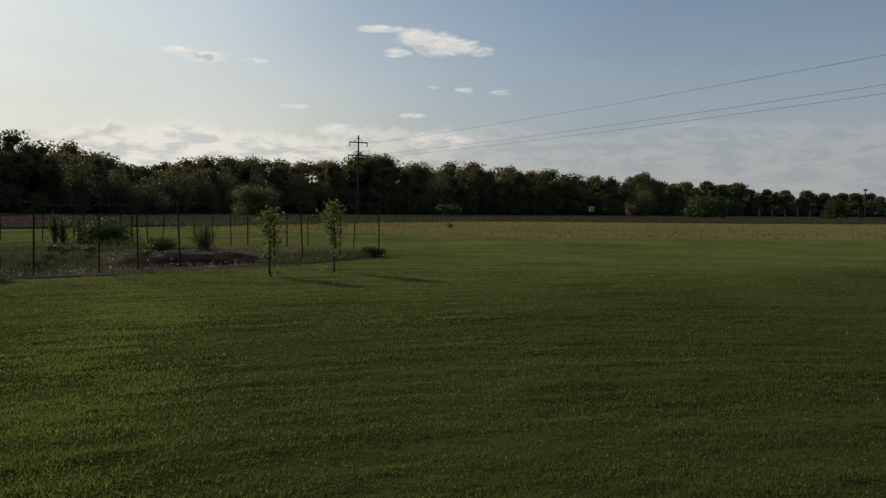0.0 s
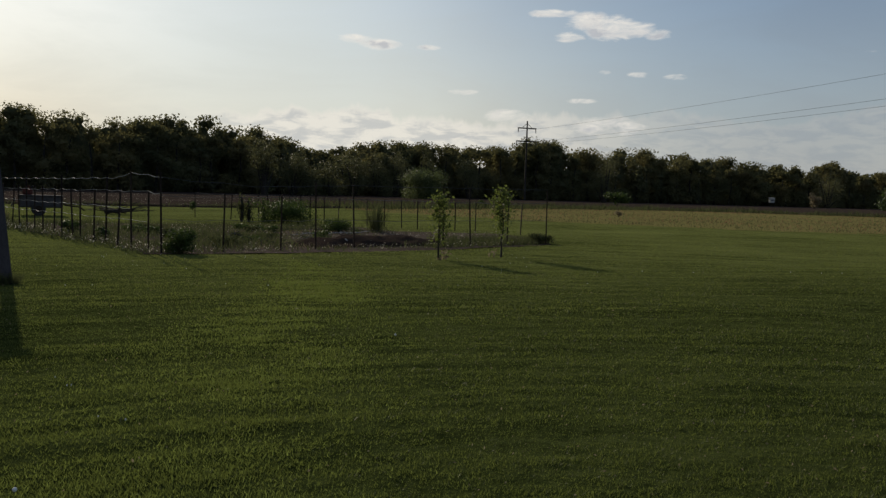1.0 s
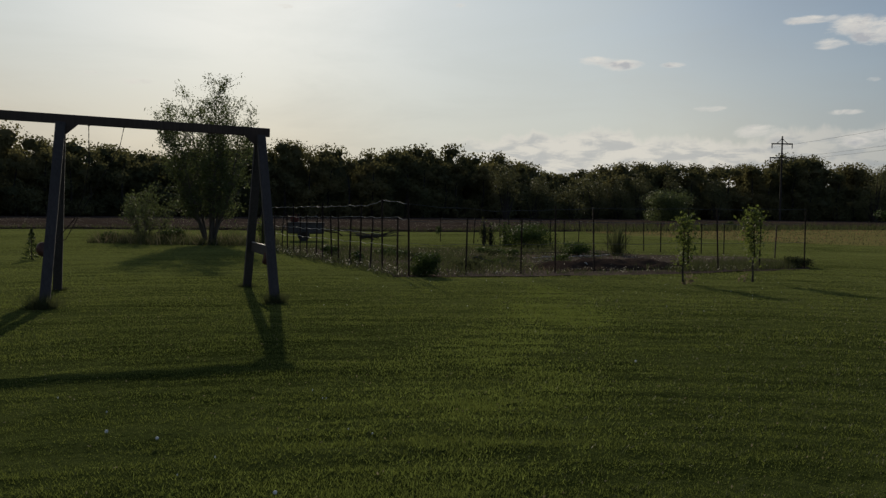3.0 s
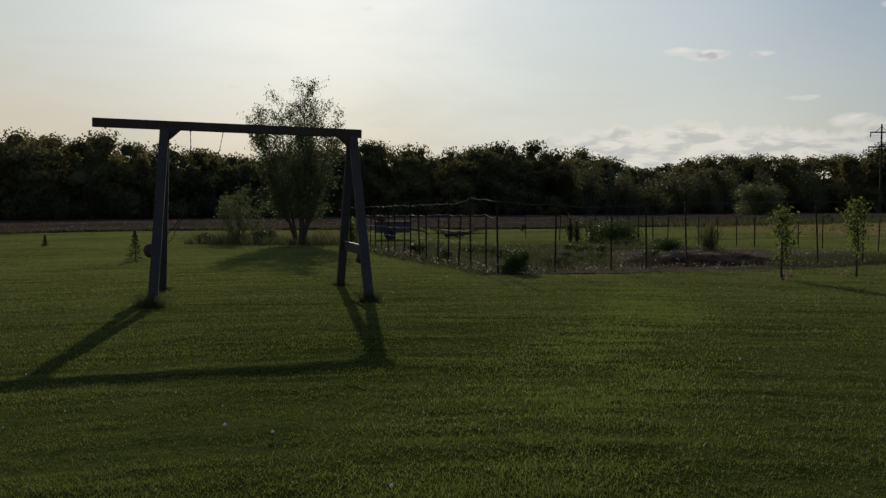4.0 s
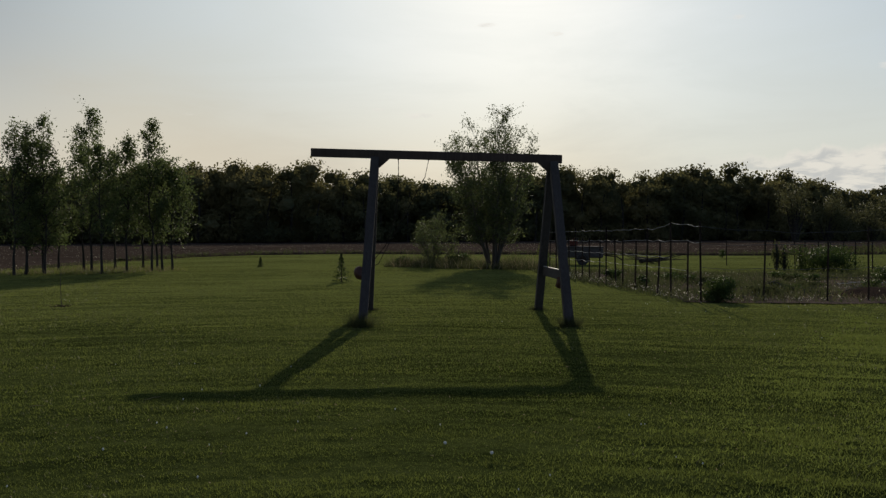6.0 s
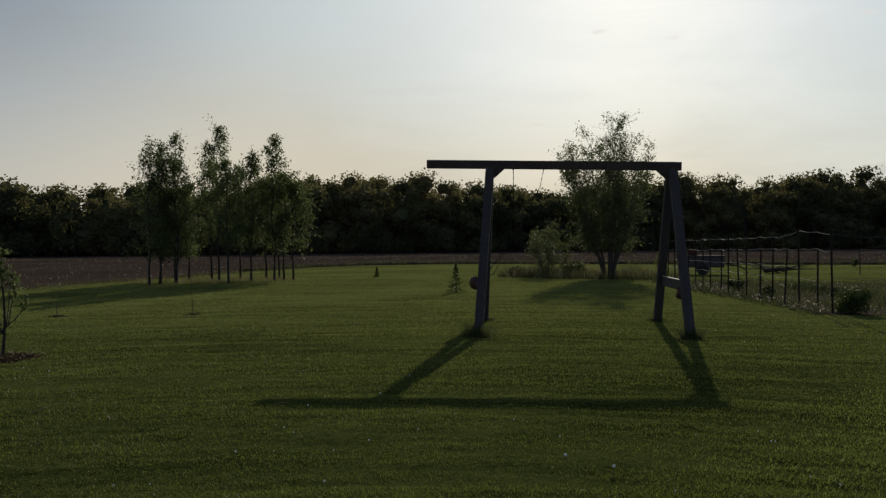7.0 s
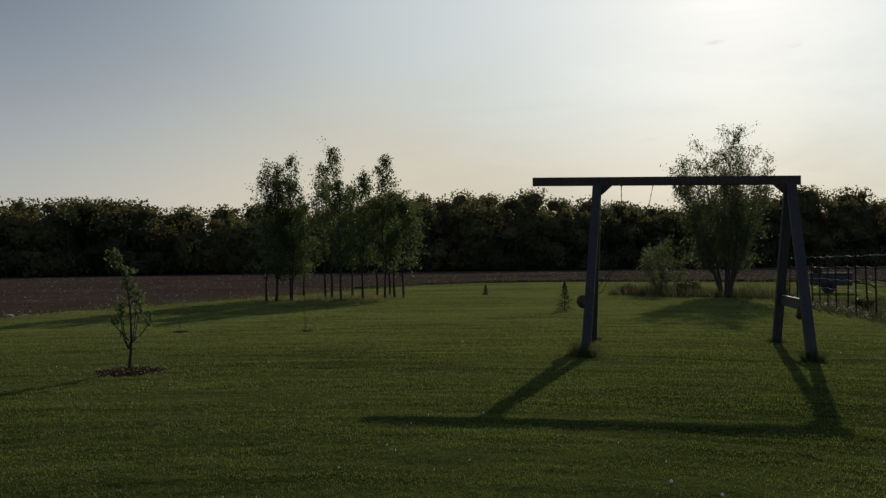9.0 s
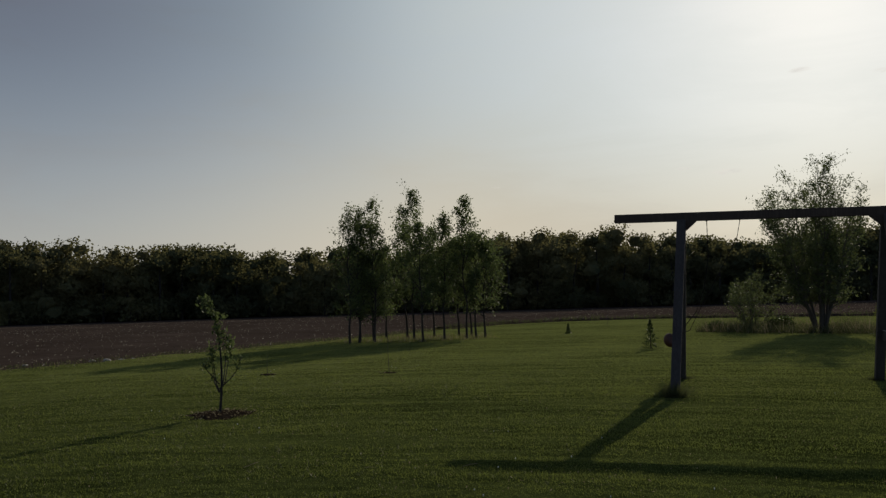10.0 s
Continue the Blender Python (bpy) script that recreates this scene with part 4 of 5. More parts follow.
for k, (x, y) in enumerate(LEFT + FRONT + BACK):
    h = 1.68 if k in (0, 2) else 1.27 if (x, y) in LEFT[:1] + FRONT[:2] or (x, y) in LEFT and k % 4 else 1.08 if (x, y) in BACK else 1.58
    p = part("post", POSTS[h], RUST, garden_fence)
    p.matrix_basis = pose(x, y, 0, random.gauss(0, 1.2), random.gauss(0, 1.4), random.uniform(0, 360))


def strand(points, z, mat, radius, wob=0.02, name="cord"):
    pts = []
    for (ax, ay), (bx, by) in zip(points, points[1:]):
        z0 = z if not hasattr(z, "__call__") else None
        for s in (0, 0.5):
            x, y = ax + (bx - ax) * s, ay + (by - ay) * s
            pts.append((x, y, (z0 if z0 is not None else z(x, y)) + random.uniform(-1, 1) * wob - (0.02 if s else 0)))
    pts.append((*points[-1], z if not hasattr(z, "__call__") else z(*points[-1])))
    part(name, Buf().tube(pts, radius, 5), mat, garden_fence, "pale sagging cord strand" if mat == WIRE else "")


strand(LEFT, lambda x, y: float(np.interp(x, [-19.4, -10.7, -10.0, -8.7], [1.43, 1.54, 1.66, 1.57])), WIRE, 0.0060, 0.012)
strand(LEFT[:-1], lambda x, y: float(np.interp(x, [-19, -16, -10, -8.7], [1.14, 1.18, 1.27, 1.25])), WIRE, 0.0055, 0.02)
strand(LEFT[2:-2], lambda x, y: float(np.interp(x, [-19, -16, -10], [0.82, 0.85, 0.88])), WIRE, 0.0055, 0.02)
strand(LEFT[1:-1], lambda x, y: float(np.interp(x, [-19, -16, -10], [0.56, 0.58, 0.62])), WIRE, 0.0055, 0.02)
RING = [LEFT[0]] + FRONT
strand(RING, lambda x, y: float(np.interp(x, [-8.7, -7.5, -6, -1.5], [1.57, 1.45, 1.52, 1.6])), CABLE, 0.005, 0.015, "wire")
strand(RING, 1.2, CABLE, 0.005, 0.015, "wire")
strand(RING, 0.7, CABLE, 0.005, 0.02, "wire")
strand(BACK, 1.06, CABLE, 0.006, 0.02, "wire")

# garden growth
bush("corner_bush", -8.5, 16.2, 0.74, 0.56, 6000, 0.036, BUSH_LEAF, "dense dark green bush in the garden fence corner", "bush", 18, seed=12)
bush("garden_bush", -12.3, 31.4, 2.6, 1.05, 9000, 0.06, BUSH_LEAF, "broad leafy green bush in the weedy garden", "bush", 22, seed=13)
bush("small_bush", -8.35, 26.7, 1.35, 0.5, 3000, 0.05, BUSH_LEAF, "low spreading dark bush in the weedy garden", "bush", 14, seed=14)
bush("weed_clump", -14.3, 20.9, 0.5, 0.38, 900, 0.07, BUSH_LEAF, "dark weed clump against the garden fence", "weeds", 7, seed=16)
bush("weed_clump", -12.0, 18.9, 0.5, 0.34, 900, 0.07, BUSH_LEAF, "dark weed clump against the garden fence", "weeds", 7, seed=17)
bush("weed_clump", -1.6, 24.9, 0.8, 0.35, 900, 0.06, WEED, "low weed clump at the garden fence corner", "weeds", 7, seed=18)
fountain = empty("fountain_grass", pose(-7.4, 27.6, 0), "arching clump of tall ornamental grass in the garden", "ornamental grass")
k = 170
q = rng.uniform(0, 2 * np.pi, k)
b0 = np.column_stack([0.24 * np.cos(q), 0.24 * np.sin(q), np.zeros(k)]) * rng.uniform(0.1, 1, (k, 1))
rad, top = rng.uniform(0.1, 0.75, k), rng.uniform(0.75, 1.25, k)
top *= 1 - 0.45 * (rad / 0.75) ** 2
mid = np.column_stack([rad * 0.75 * np.cos(q), rad * 0.75 * np.sin(q), top * 0.7])
tip = np.column_stack([rad * np.cos(q), rad * np.sin(q), top * rng.uniform(0.8, 1.0, k)])
sd = np.column_stack([-np.sin(q), np.cos(q), np.zeros(k)]) * 0.008
part("blades", fast_mesh("blades", np.concatenate([np.stack([b0 - sd, b0 + sd, mid + sd, mid - sd], 1), np.stack([mid - sd, mid + sd, tip + sd * 0.2, tip - sd * 0.2], 1)]), 4, WEED), WEED, fountain)


def growth(name, poly, count, h, w, mat, label, category, seed=1, keep=None, z=0.0):
    """Upright weeds scattered over a piece of ground."""
    r = np.random.default_rng(seed)
    a = np.array(poly)
    p = r.uniform(a.min(0), a.max(0), (count * 3, 2))
    p = p[inside(p, poly)]
    if keep is not None:
        p = p[r.uniform(size=len(p)) < keep(p)]
    p = p[:count]
    hh = h * r.uniform(0.35, 1.25, len(p)) * (0.45 + 0.9 * smooth_field(p, 2.2, seed + 50))
    return tagged(new(name, fast_mesh(name, blades(p, np.full(len(p), z), hh, w, np.zeros((len(p), 2))), 3, mat)), label, category, kind="stuff")


def band(line, width):
    """A strip of ground along a line."""
    out, back = [], []
    for k, (x, y) in enumerate(line):
        (ax, ay), (bx, by) = line[max(0, k - 1)], line[min(len(line) - 1, k + 1)]
        d = math.hypot(bx - ax, by - ay)
        nx, ny = -(by - ay) / d * width / 2, (bx - ax) / d * width / 2
        out.append((x + nx, y + ny)), back.append((x - nx, y - ny))
    return out + back[::-1]


growth("garden_weeds", GARDEN_EDGE, 9000, 0.24, 0.022, WEED, "tangled green weeds over the garden soil", "weeds", 3, lambda p: (0.06 + 0.94 * (smooth_field(p, 1.3, 9) > 0.58)) * np.where(p[:, 0] > -7.0, 0.12, 1.0))
growth("dead_stalks", GARDEN_EDGE, 2000, 0.15, 0.010, STRAW, "pale dead stalks lying among garden weeds", "dead stalks", 4, lambda p: (0.15 + 0.85 * (smooth_field(p, 3.0, 10) > 0.55)) * np.where(p[:, 0] > -6.6, 0.12, 1.0))
CORNER_WEEDS = [(-4.6, 20.4), (-3.3, 21.8), (-1.5, 24.4), (-1.9, 26.5), (-3.4, 25.6), (-4.6, 23.4), (-5.0, 21.4)]
growth("garden_weeds", CORNER_WEEDS, 3000, 0.30, 0.018, WEED, "dark weeds in the far corner of the garden", "weeds", 36, lambda p: 0.15 + 0.85 * (smooth_field(p, 1.0, 37) > 0.4))
MATTED = [(-8.0, 17.4), (-6.6, 18.9), (-5.4, 20.3), (-6.4, 21.4), (-8.2, 21.0), (-9.4, 19.0)]
growth("matted_stems", MATTED, 1100, 0.11, 0.010, STRAW, "matted grey-brown dead stems over the garden soil", "dead stalks", 31)
GREENER = [(-9.2, 16.4), (-7.4, 18.2), (-7.6, 22.5), (-9.0, 27.5), (-13.0, 28.6), (-18.5, 24.8), (-15.0, 20.8), (-11, 17.9)]
growth("garden_weeds", GREENER, 6000, 0.20, 0.018, WEED, "clumps of dark green weeds in the garden", "weeds", 33, lambda p: smooth_field(p, 1.8, 34) > 0.45)
FENCE_FOOT = band([(-8.6, 15.8), (-10.5, 17.1), (-13, 19), (-16, 21.2), (-19, 23.5)], 0.9)
growth("fence_weeds", FENCE_FOOT, 3800, 0.20, 0.022, WEED, "weeds along the foot of the garden fence", "weeds", 5)
FRONT_FOOT = band([(-8.6, 15.9), (-5.8, 19.4), (-3.4, 22.3), (-1.4, 24.8)], 0.8)
growth("front_weeds", FRONT_FOOT, 1700, 0.11, 0.020, WEED, "weeds along the front of the garden fence", "weeds", 6)


def litter(name, poly, count, size, mat, label, category, seed, z=0.03, up=0.25):
    """Small flat scraps lying at random on a piece of ground."""
    r = np.random.default_rng(seed)
    a = np.array(poly)
    p = r.uniform(a.min(0), a.max(0), (count * 3, 2))
    p = p[inside(p, poly)]
    p = p[r.uniform(size=len(p)) < 0.12 + 0.88 * (smooth_field(p, 0.9, seed + 7) > 0.52)][:count]
    c = np.column_stack([p, z + np.abs(r.normal(size=len(p))) * up * size])
    return tagged(new(name, fast_mesh(name, leaves(c, size, size * 0.35), 4, mat)), label, category, kind="stuff")


litter("dry_leaves", FENCE_FOOT, 1500, 0.052, PALE_LEAF, "pale dry leaves caught along the garden fence", "dry leaves", 21, 0.06, 1.0)
litter("dry_leaves", FRONT_FOOT, 420, 0.045, PALE_LEAF, "pale dry leaves caught along the garden fence", "dry leaves", 22, 0.05, 1.0)
litter("garden_debris", GARDEN_EDGE, 2600, 0.040, PALE_LEAF, "scattered pale plant debris on the garden soil", "debris", 23, 0.05, 0.5)

for k in range(16):
    u = np.random.default_rng(200 + k)
    x, y = u.uniform(-16, -7.8), u.uniform(18, 28)
    if inside(np.array([(x, y)]), GREENER)[0]:
        bush("weed_clump", x, y, u.uniform(0.4, 0.8), u.uniform(0.16, 0.30), 700, 0.06, BUSH_LEAF if k % 3 else WEED, "low dark weed clump in the garden soil", "weeds", 9, "garden weed clumps", 220 + k)

# a low mound of freshly turned dark soil
g = np.random.default_rng(91)
NX, NY = 60, 22
mu, mv = np.meshgrid(np.linspace(-1, 1, NX), np.linspace(-1, 1, NY), indexing="ij")
mp = np.column_stack([mu.ravel() * 2.4, mv.ravel() * 1.05])
mz = 0.19 * (1 - mp[:, 0] ** 2 / 5.76).clip(0) ** 0.6 * (1 - (mp[:, 1] / 1.05) ** 2).clip(0) ** 0.8 * (0.55 + 0.9 * smooth_field(mp, 0.7, 92)) + 0.04 * (smooth_field(mp, 0.2, 93) - 0.5) - 0.02
me = bpy.data.meshes.new("soil_mound")
me.from_pydata(np.column_stack([mp, mz]).tolist(), [], [(a * NY + b, (a + 1) * NY + b, (a + 1) * NY + b + 1, a * NY + b + 1) for a in range(NX - 1) for b in range(NY - 1)])
me.materials.append(MOUND)
me.shade_smooth()
mound = tagged(new("soil_mound", me), "low ridge of freshly turned dark garden soil", "soil mound")
mound.matrix_world = pose(-5.8, 21.5, 0.01, 0, 0, 50)

# dark stumps of old plants and a lying pale stake in the garden
for x, y, h in ((-13.95, 31.2, 1.0), (-13.75, 31.4, 0.85), (-13.2, 31.6, 0.9)):
    ob = empty("dead_plant", pose(x, y, 0, 0, 0, 50 * x), "dark dead plant stalk standing in the garden", "dead plant")
    part("stalk", Buf().tube([(0, 0, -0.02), (0.03, 0.02, h * 0.5), (-0.02, 0.03, h)], [0.05, 0.07, 0.03], 6), DARK_BARK, ob)
    part("leaf_remains", fast_mesh("leaf_remains", leaves(rng.normal(size=(160, 3)) * (0.09, 0.09, h * 0.25) + (0, 0, h * 0.5), 0.13, 0.05, 1.5), 4, WEED), WEED, ob)["kind"] = "stuff"
for (ax, ay, az_), (bx, by, bz), r in (((-10.9, 25.3, 0.06), (-7.2, 27.2, 0.08), 0.012), ((-7.6, 21.8, 0.05), (-6.2, 22.3, 0.10), 0.012), ((-9.6, 20.3, 0.03), (-9.2, 20.7, 0.25), 0.008)):
    tagged(new("garden_stake", Buf().tube([(ax, ay, az_), ((ax + bx) / 2, (ay + by) / 2, (az_ + bz) / 2 + 0.02), (bx, by, bz)], r, 6).mesh("garden_stake", TIMBER)), "pale thin stake lying on garden soil", "stake", "garden stakes")

# pale strip of edging, a white hose end and bleached stems on the garden soil
edging = Buf()
for k in range(9):
    a, b = Vector((-8.83, 23.57, 0.05)).lerp(Vector((-7.35, 26.63, 0.05)), k / 9), Vector((-8.83, 23.57, 0.05)).lerp(Vector((-7.35, 26.63, 0.05)), (k + 0.94) / 9)
    edging.tube([a + Vector((0, 0, random.uniform(-0.015, 0.02))), b + Vector((0, 0, random.uniform(-0.015, 0.02)))], random.uniform(0.010, 0.018), 5)
tagged(new("bed_edging", edging.mesh("bed_edging", WIRE)), "pale weathered strip edging the turned garden soil", "edging")
hose = [Vector((-6.55 + 0.42 * f, 20.65 - 0.12 * f, 0.04 + 0.13 * math.sin(math.pi * f ** 2.2) ** 2)) for f in (k / 12 for k in range(13))]
tagged(new("garden_hose", Buf().tube(hose, 0.014, 6).mesh("garden_hose", PAINT_WHITE)), "short white hose end arching on garden soil", "hose")
for k in range(26):
    u = np.random.default_rng(700 + k)
    x, y = u.uniform(-9.2, -6.2), u.uniform(18.6, 22.2)
    if inside(np.array([(x, y)]), GARDEN_EDGE)[0]:
        q, L, up = u.uniform(0, 3.14), u.uniform(0.2, 0.6), u.uniform(0.03, 0.28)
        tagged(new("bleached_weed", Buf().tube([(x, y, 0.02), (x + 0.5 * L * math.cos(q), y + 0.5 * L * math.sin(q), 0.03 + 0.6 * up), (x + L * math.cos(q + 0.2), y + L * math.sin(q + 0.2), 0.03 + up)], [0.009, 0.008, 0.004], 4).mesh("bleached_weed", TIMBER)), "bleached dead weed stalk lying on garden soil", "dead weed", "bleached garden weeds")
bush("edge_shrub", -22.6, 43.6, 0.55, 0.5, 900, 0.05, BUSH_LEAF, "small dark shrub at the far lawn edge", "shrub", 8, seed=51)
bush("edge_shrub", -11.3, 80, 1.0, 0.8, 900, 0.08, BUSH_LEAF, "small dark shrub at the far lawn edge", "shrub", 8, seed=52)
bush("dead_weed", 1.2, 62, 0.7, 0.5, 500, 0.07, STRAW, "dark clump of dead weeds in the meadow", "weeds", 7, seed=53)

# brush pile and parked trailer behind the garden
brush_pile = empty("brush_pile", pose(-20.6, 33.0, 0, 0, 0, 35), "low pile of dark cut branches on the grass", "brush pile")
for k in range(22):
    a = random.gauss(0.1, 0.35) + (math.pi if k % 3 == 0 else 0)
    L, lift = random.uniform(0.5, 1.7), random.uniform(0.0, 0.6) ** 1.5
    y0, z0 = random.uniform(-0.3, 0.3), 0.02 + 0.008 * k
    tip = Vector((L * math.cos(a), y0 + L * math.sin(a), z0 + 0.05 + lift))
    knee = Vector((L * 0.4 * math.cos(a), y0 + L * 0.4 * math.sin(a) + random.uniform(-0.1, 0.1), z0 + 0.05 + lift * 0.3))
    twig = knee.lerp(tip, 0.4) + Vector((0.3 * math.cos(a + 0.6), 0.3 * math.sin(a + 0.6), 0.10))
    part("branch", Buf().tube([(-0.3 * L * math.cos(a), y0 - 0.3 * L * math.sin(a), z0), knee, tip], [0.022, 0.018, 0.005], 5).tube([knee.lerp(tip, 0.3), twig], [0.010, 0.004], 4), DARK_BARK, brush_pile)
trailer = empty("utility_trailer", pose(-21.8, 29.7, 0, 0, 0, 38), "faded blue-grey utility trailer parked on grass behind the garden", "trailer")
part("tub", Buf().box((1.55, 1.0, 0.46), pose(0, 0, 0.55), 0.05), PAINT_BLUE, trailer)
part("rim", Buf().box((1.62, 1.08, 0.05), pose(0, 0, 0.79), 0.015), PAINT_BLUE, trailer)
part("drawbar", Buf().tube([(0.85, 0, 0.42), (1.4, 0, 0.36), (1.6, 0, 0.22)], 0.03, 6), RUST, trailer)
part("tailboard", Buf().box((0.05, 0.9, 0.36), pose(-0.98, 0, 0.52, 0, 25), 0.01), PAINT_BLUE, trailer)


def wheel(r, w):
    """Tyre profile turned round the axle (y)."""
    b, prof = Buf(), [(r * 0.55, -w / 2), (r * 0.92, -w / 2), (r, -w * 0.3), (r, w * 0.3), (r * 0.92, w / 2), (r * 0.55, w / 2)]
    n = 20
    v = [(pr * math.cos(2 * math.pi * k / n), py, pr * math.sin(2 * math.pi * k / n)) for k in range(n) for pr, py in prof]
    f = [(k * 6 + j, k * 6 + (j + 1) % 6, ((k + 1) % n) * 6 + (j + 1) % 6, ((k + 1) % n) * 6 + j) for k in range(n) for j in range(6)]
    return b.add(v, f)


for s in (-1, 1):
    wh = part("wheel", wheel(0.26, 0.16), DARK_RUBBER, trailer, "black pneumatic tyre")
    wh.matrix_basis = pose(-0.1, s * 0.6, 0.26)
    part("rim_disc", Buf().tube([(0, -0.05, 0), (0, 0.05, 0)], 0.15, 14), RUST, wh)
red_can = empty("fuel_can", pose(-22.25, 29.5, 0.815, 0, 0, 20), "faded red fuel can standing on the trailer", "can")
part("body", Buf().box((0.36, 0.22, 0.26), pose(0, 0, 0.13), 0.05), PAINT_RED, red_can)
part("handle", Buf().tube([(-0.1, 0, 0.26), (-0.06, 0, 0.33), (0.06, 0, 0.33), (0.1, 0, 0.26)], 0.015, 6), PAINT_RED, red_can)
part("spout", Buf().tube([(0.13, 0, 0.25), (0.2, 0, 0.36)], [0.03, 0.02], 6), DARK_RUBBER, red_can)

# ---- swing gear ----
def local_pt(x, y, z):
    return SWING.inverted() @ Vector((x, y, z))


bucket = empty("bucket_swing", pose(0, 0, 0), "red-brown bucket swing hooked up against a leg on slack chains", "swing")
seat_at = Vector((-10.97, 8.66, 0.77))
bm = bmesh.new()
bmesh.ops.create_uvsphere(bm, u_segments=16, v_segments=10, radius=0.118)
for v in bm.verts:
    v.co.z = min(v.co.z, 0.06) * (0.85 if v.co.z < 0 else 1.0)
bmesh.ops.transform(bm, matrix=Matrix.Translation(seat_at) @ Matrix.Rotation(radians(62), 4, "Y") @ Matrix.Diagonal((1, 0.8, 1, 1)), verts=bm.verts)
part("shell", Buf().take(bm), RUBBER, bucket, smooth=True)
# white highlight of the seat, added as a small steel block
part("seat_glint", Buf().box((0.07, 0.03, 0.025), Matrix.Translation(seat_at + Vector((0.06, 0.06, 0.11))), 0.005), STEEL, bucket, "small steel block set for the seat's white highlight")
for top, mids in (((-10.60, 9.20, 2.66), [(-10.60, 9.20, 2.1), (-10.67, 9.15, 1.6), (-10.78, 9.07, 1.23), (-10.95, 8.93, 0.96)]),
                  ((-10.29, 9.60, 2.66), [(-10.33, 9.56, 2.39), (-10.55, 9.3, 1.75), (-10.74, 9.1, 1.25), (-10.86, 8.98, 0.92)])):
    pts = [top, *mids, tuple(seat_at + Vector((0.05, 0.03, 0.05)))]
    b = Buf()
    for (ax, ay, az_), (bx, by, bz) in zip(pts, pts[1:]):
        n = max(2, int(math.dist((ax, ay, az_), (bx, by, bz)) / 0.05))
        for k in range(n):
            p0, p1 = (Vector((ax, ay, az_)).lerp(Vector((bx, by, bz)), f) for f in (k / n, (k + 1.15) / n))
            b.tube([p0, p1], 0.005 if k % 2 else 0.0075, 4)
    part("chain", b, RUST, bucket, "rusty link chain")
    part("hanger", Buf().box((0.03, 0.03, 0.05), Matrix.Translation((top[0], top[1], 2.69)), 0.008), RUST, bucket)

bar = empty("plank_swing", SWING.copy(), "grey plank swing tied up between the A-frame legs", "swing")
part("plank", timber(local_pt(-9.62, 11.84, 0.75), local_pt(-8.30, 10.72, 0.75), 0.16, 0.025, (0, 1, 0)), TIMBER, bar)
part("edge_strip", timber(local_pt(-9.62, 11.84, 0.838), local_pt(-8.30, 10.72, 0.838), 0.010, 0.03, (0, 1, 0)), WIRE, bar, "bright metal edge strip")
part("handle_grip", Buf().tube([local_pt(-8.44, 10.82, 0.72), local_pt(-8.43, 10.80, 0.62), local_pt(-8.47, 10.80, 0.56)], [0.05, 0.06, 0.05], 8), RUBBER, bar, "red-brown plastic grip")
part("end_block", timber(local_pt(-8.25, 10.70, 0.62), local_pt(-8.25, 10.70, 0.86), 0.10, 0.07, (0, 1, 0)), DARK_RUBBER, bar)


def tuft(x, y, r, h, count, seed, label="long unmown grass tuft round a post foot"):
    g = np.random.default_rng(seed)
    p = g.normal(size=(count, 2)) * r * 0.5
    ob = new("grass_tuft", fast_mesh("grass_tuft", blades(p, np.full(count, -0.01), h * g.uniform(0.4, 1.2, count), 0.009, p * 0.30 / r), 3, WEED))
    ob.location = (x, y, 0)
    return tagged(ob, label, "grass tuft", "unmown grass tufts")


for k, (u, v, r, h) in enumerate(((1.36, -1.6, 0.17, 0.30), (-1.36, -1.5, 0.12, 0.09), (1.36, 1.6, 0.14, 0.22), (-1.36, 1.6, 0.12, 0.10))):
    w = SWING @ Vector((u, v, 0))
    tuft(w.x, w.y, r * 0.95, h * 0.8, 750, 60 + k)

# ---- lawn things ----
def sapling(name, x, y, h, label, seed, spread, clear, leaf_count, leaf=0.07):
    return tree(name, pose(x, y, 0, 0, 0, 30 * seed), label, "young tree", FRUIT_LEAF, DARK_BARK, height=h, spread=spread, clear=clear, stems=1, n_branch=14,
                leaf_count=leaf_count, leaf_len=leaf, leaf_wid=leaf * 0.55, seed=seed, trunk_r=0.022, clump=0.09, up=1.1)


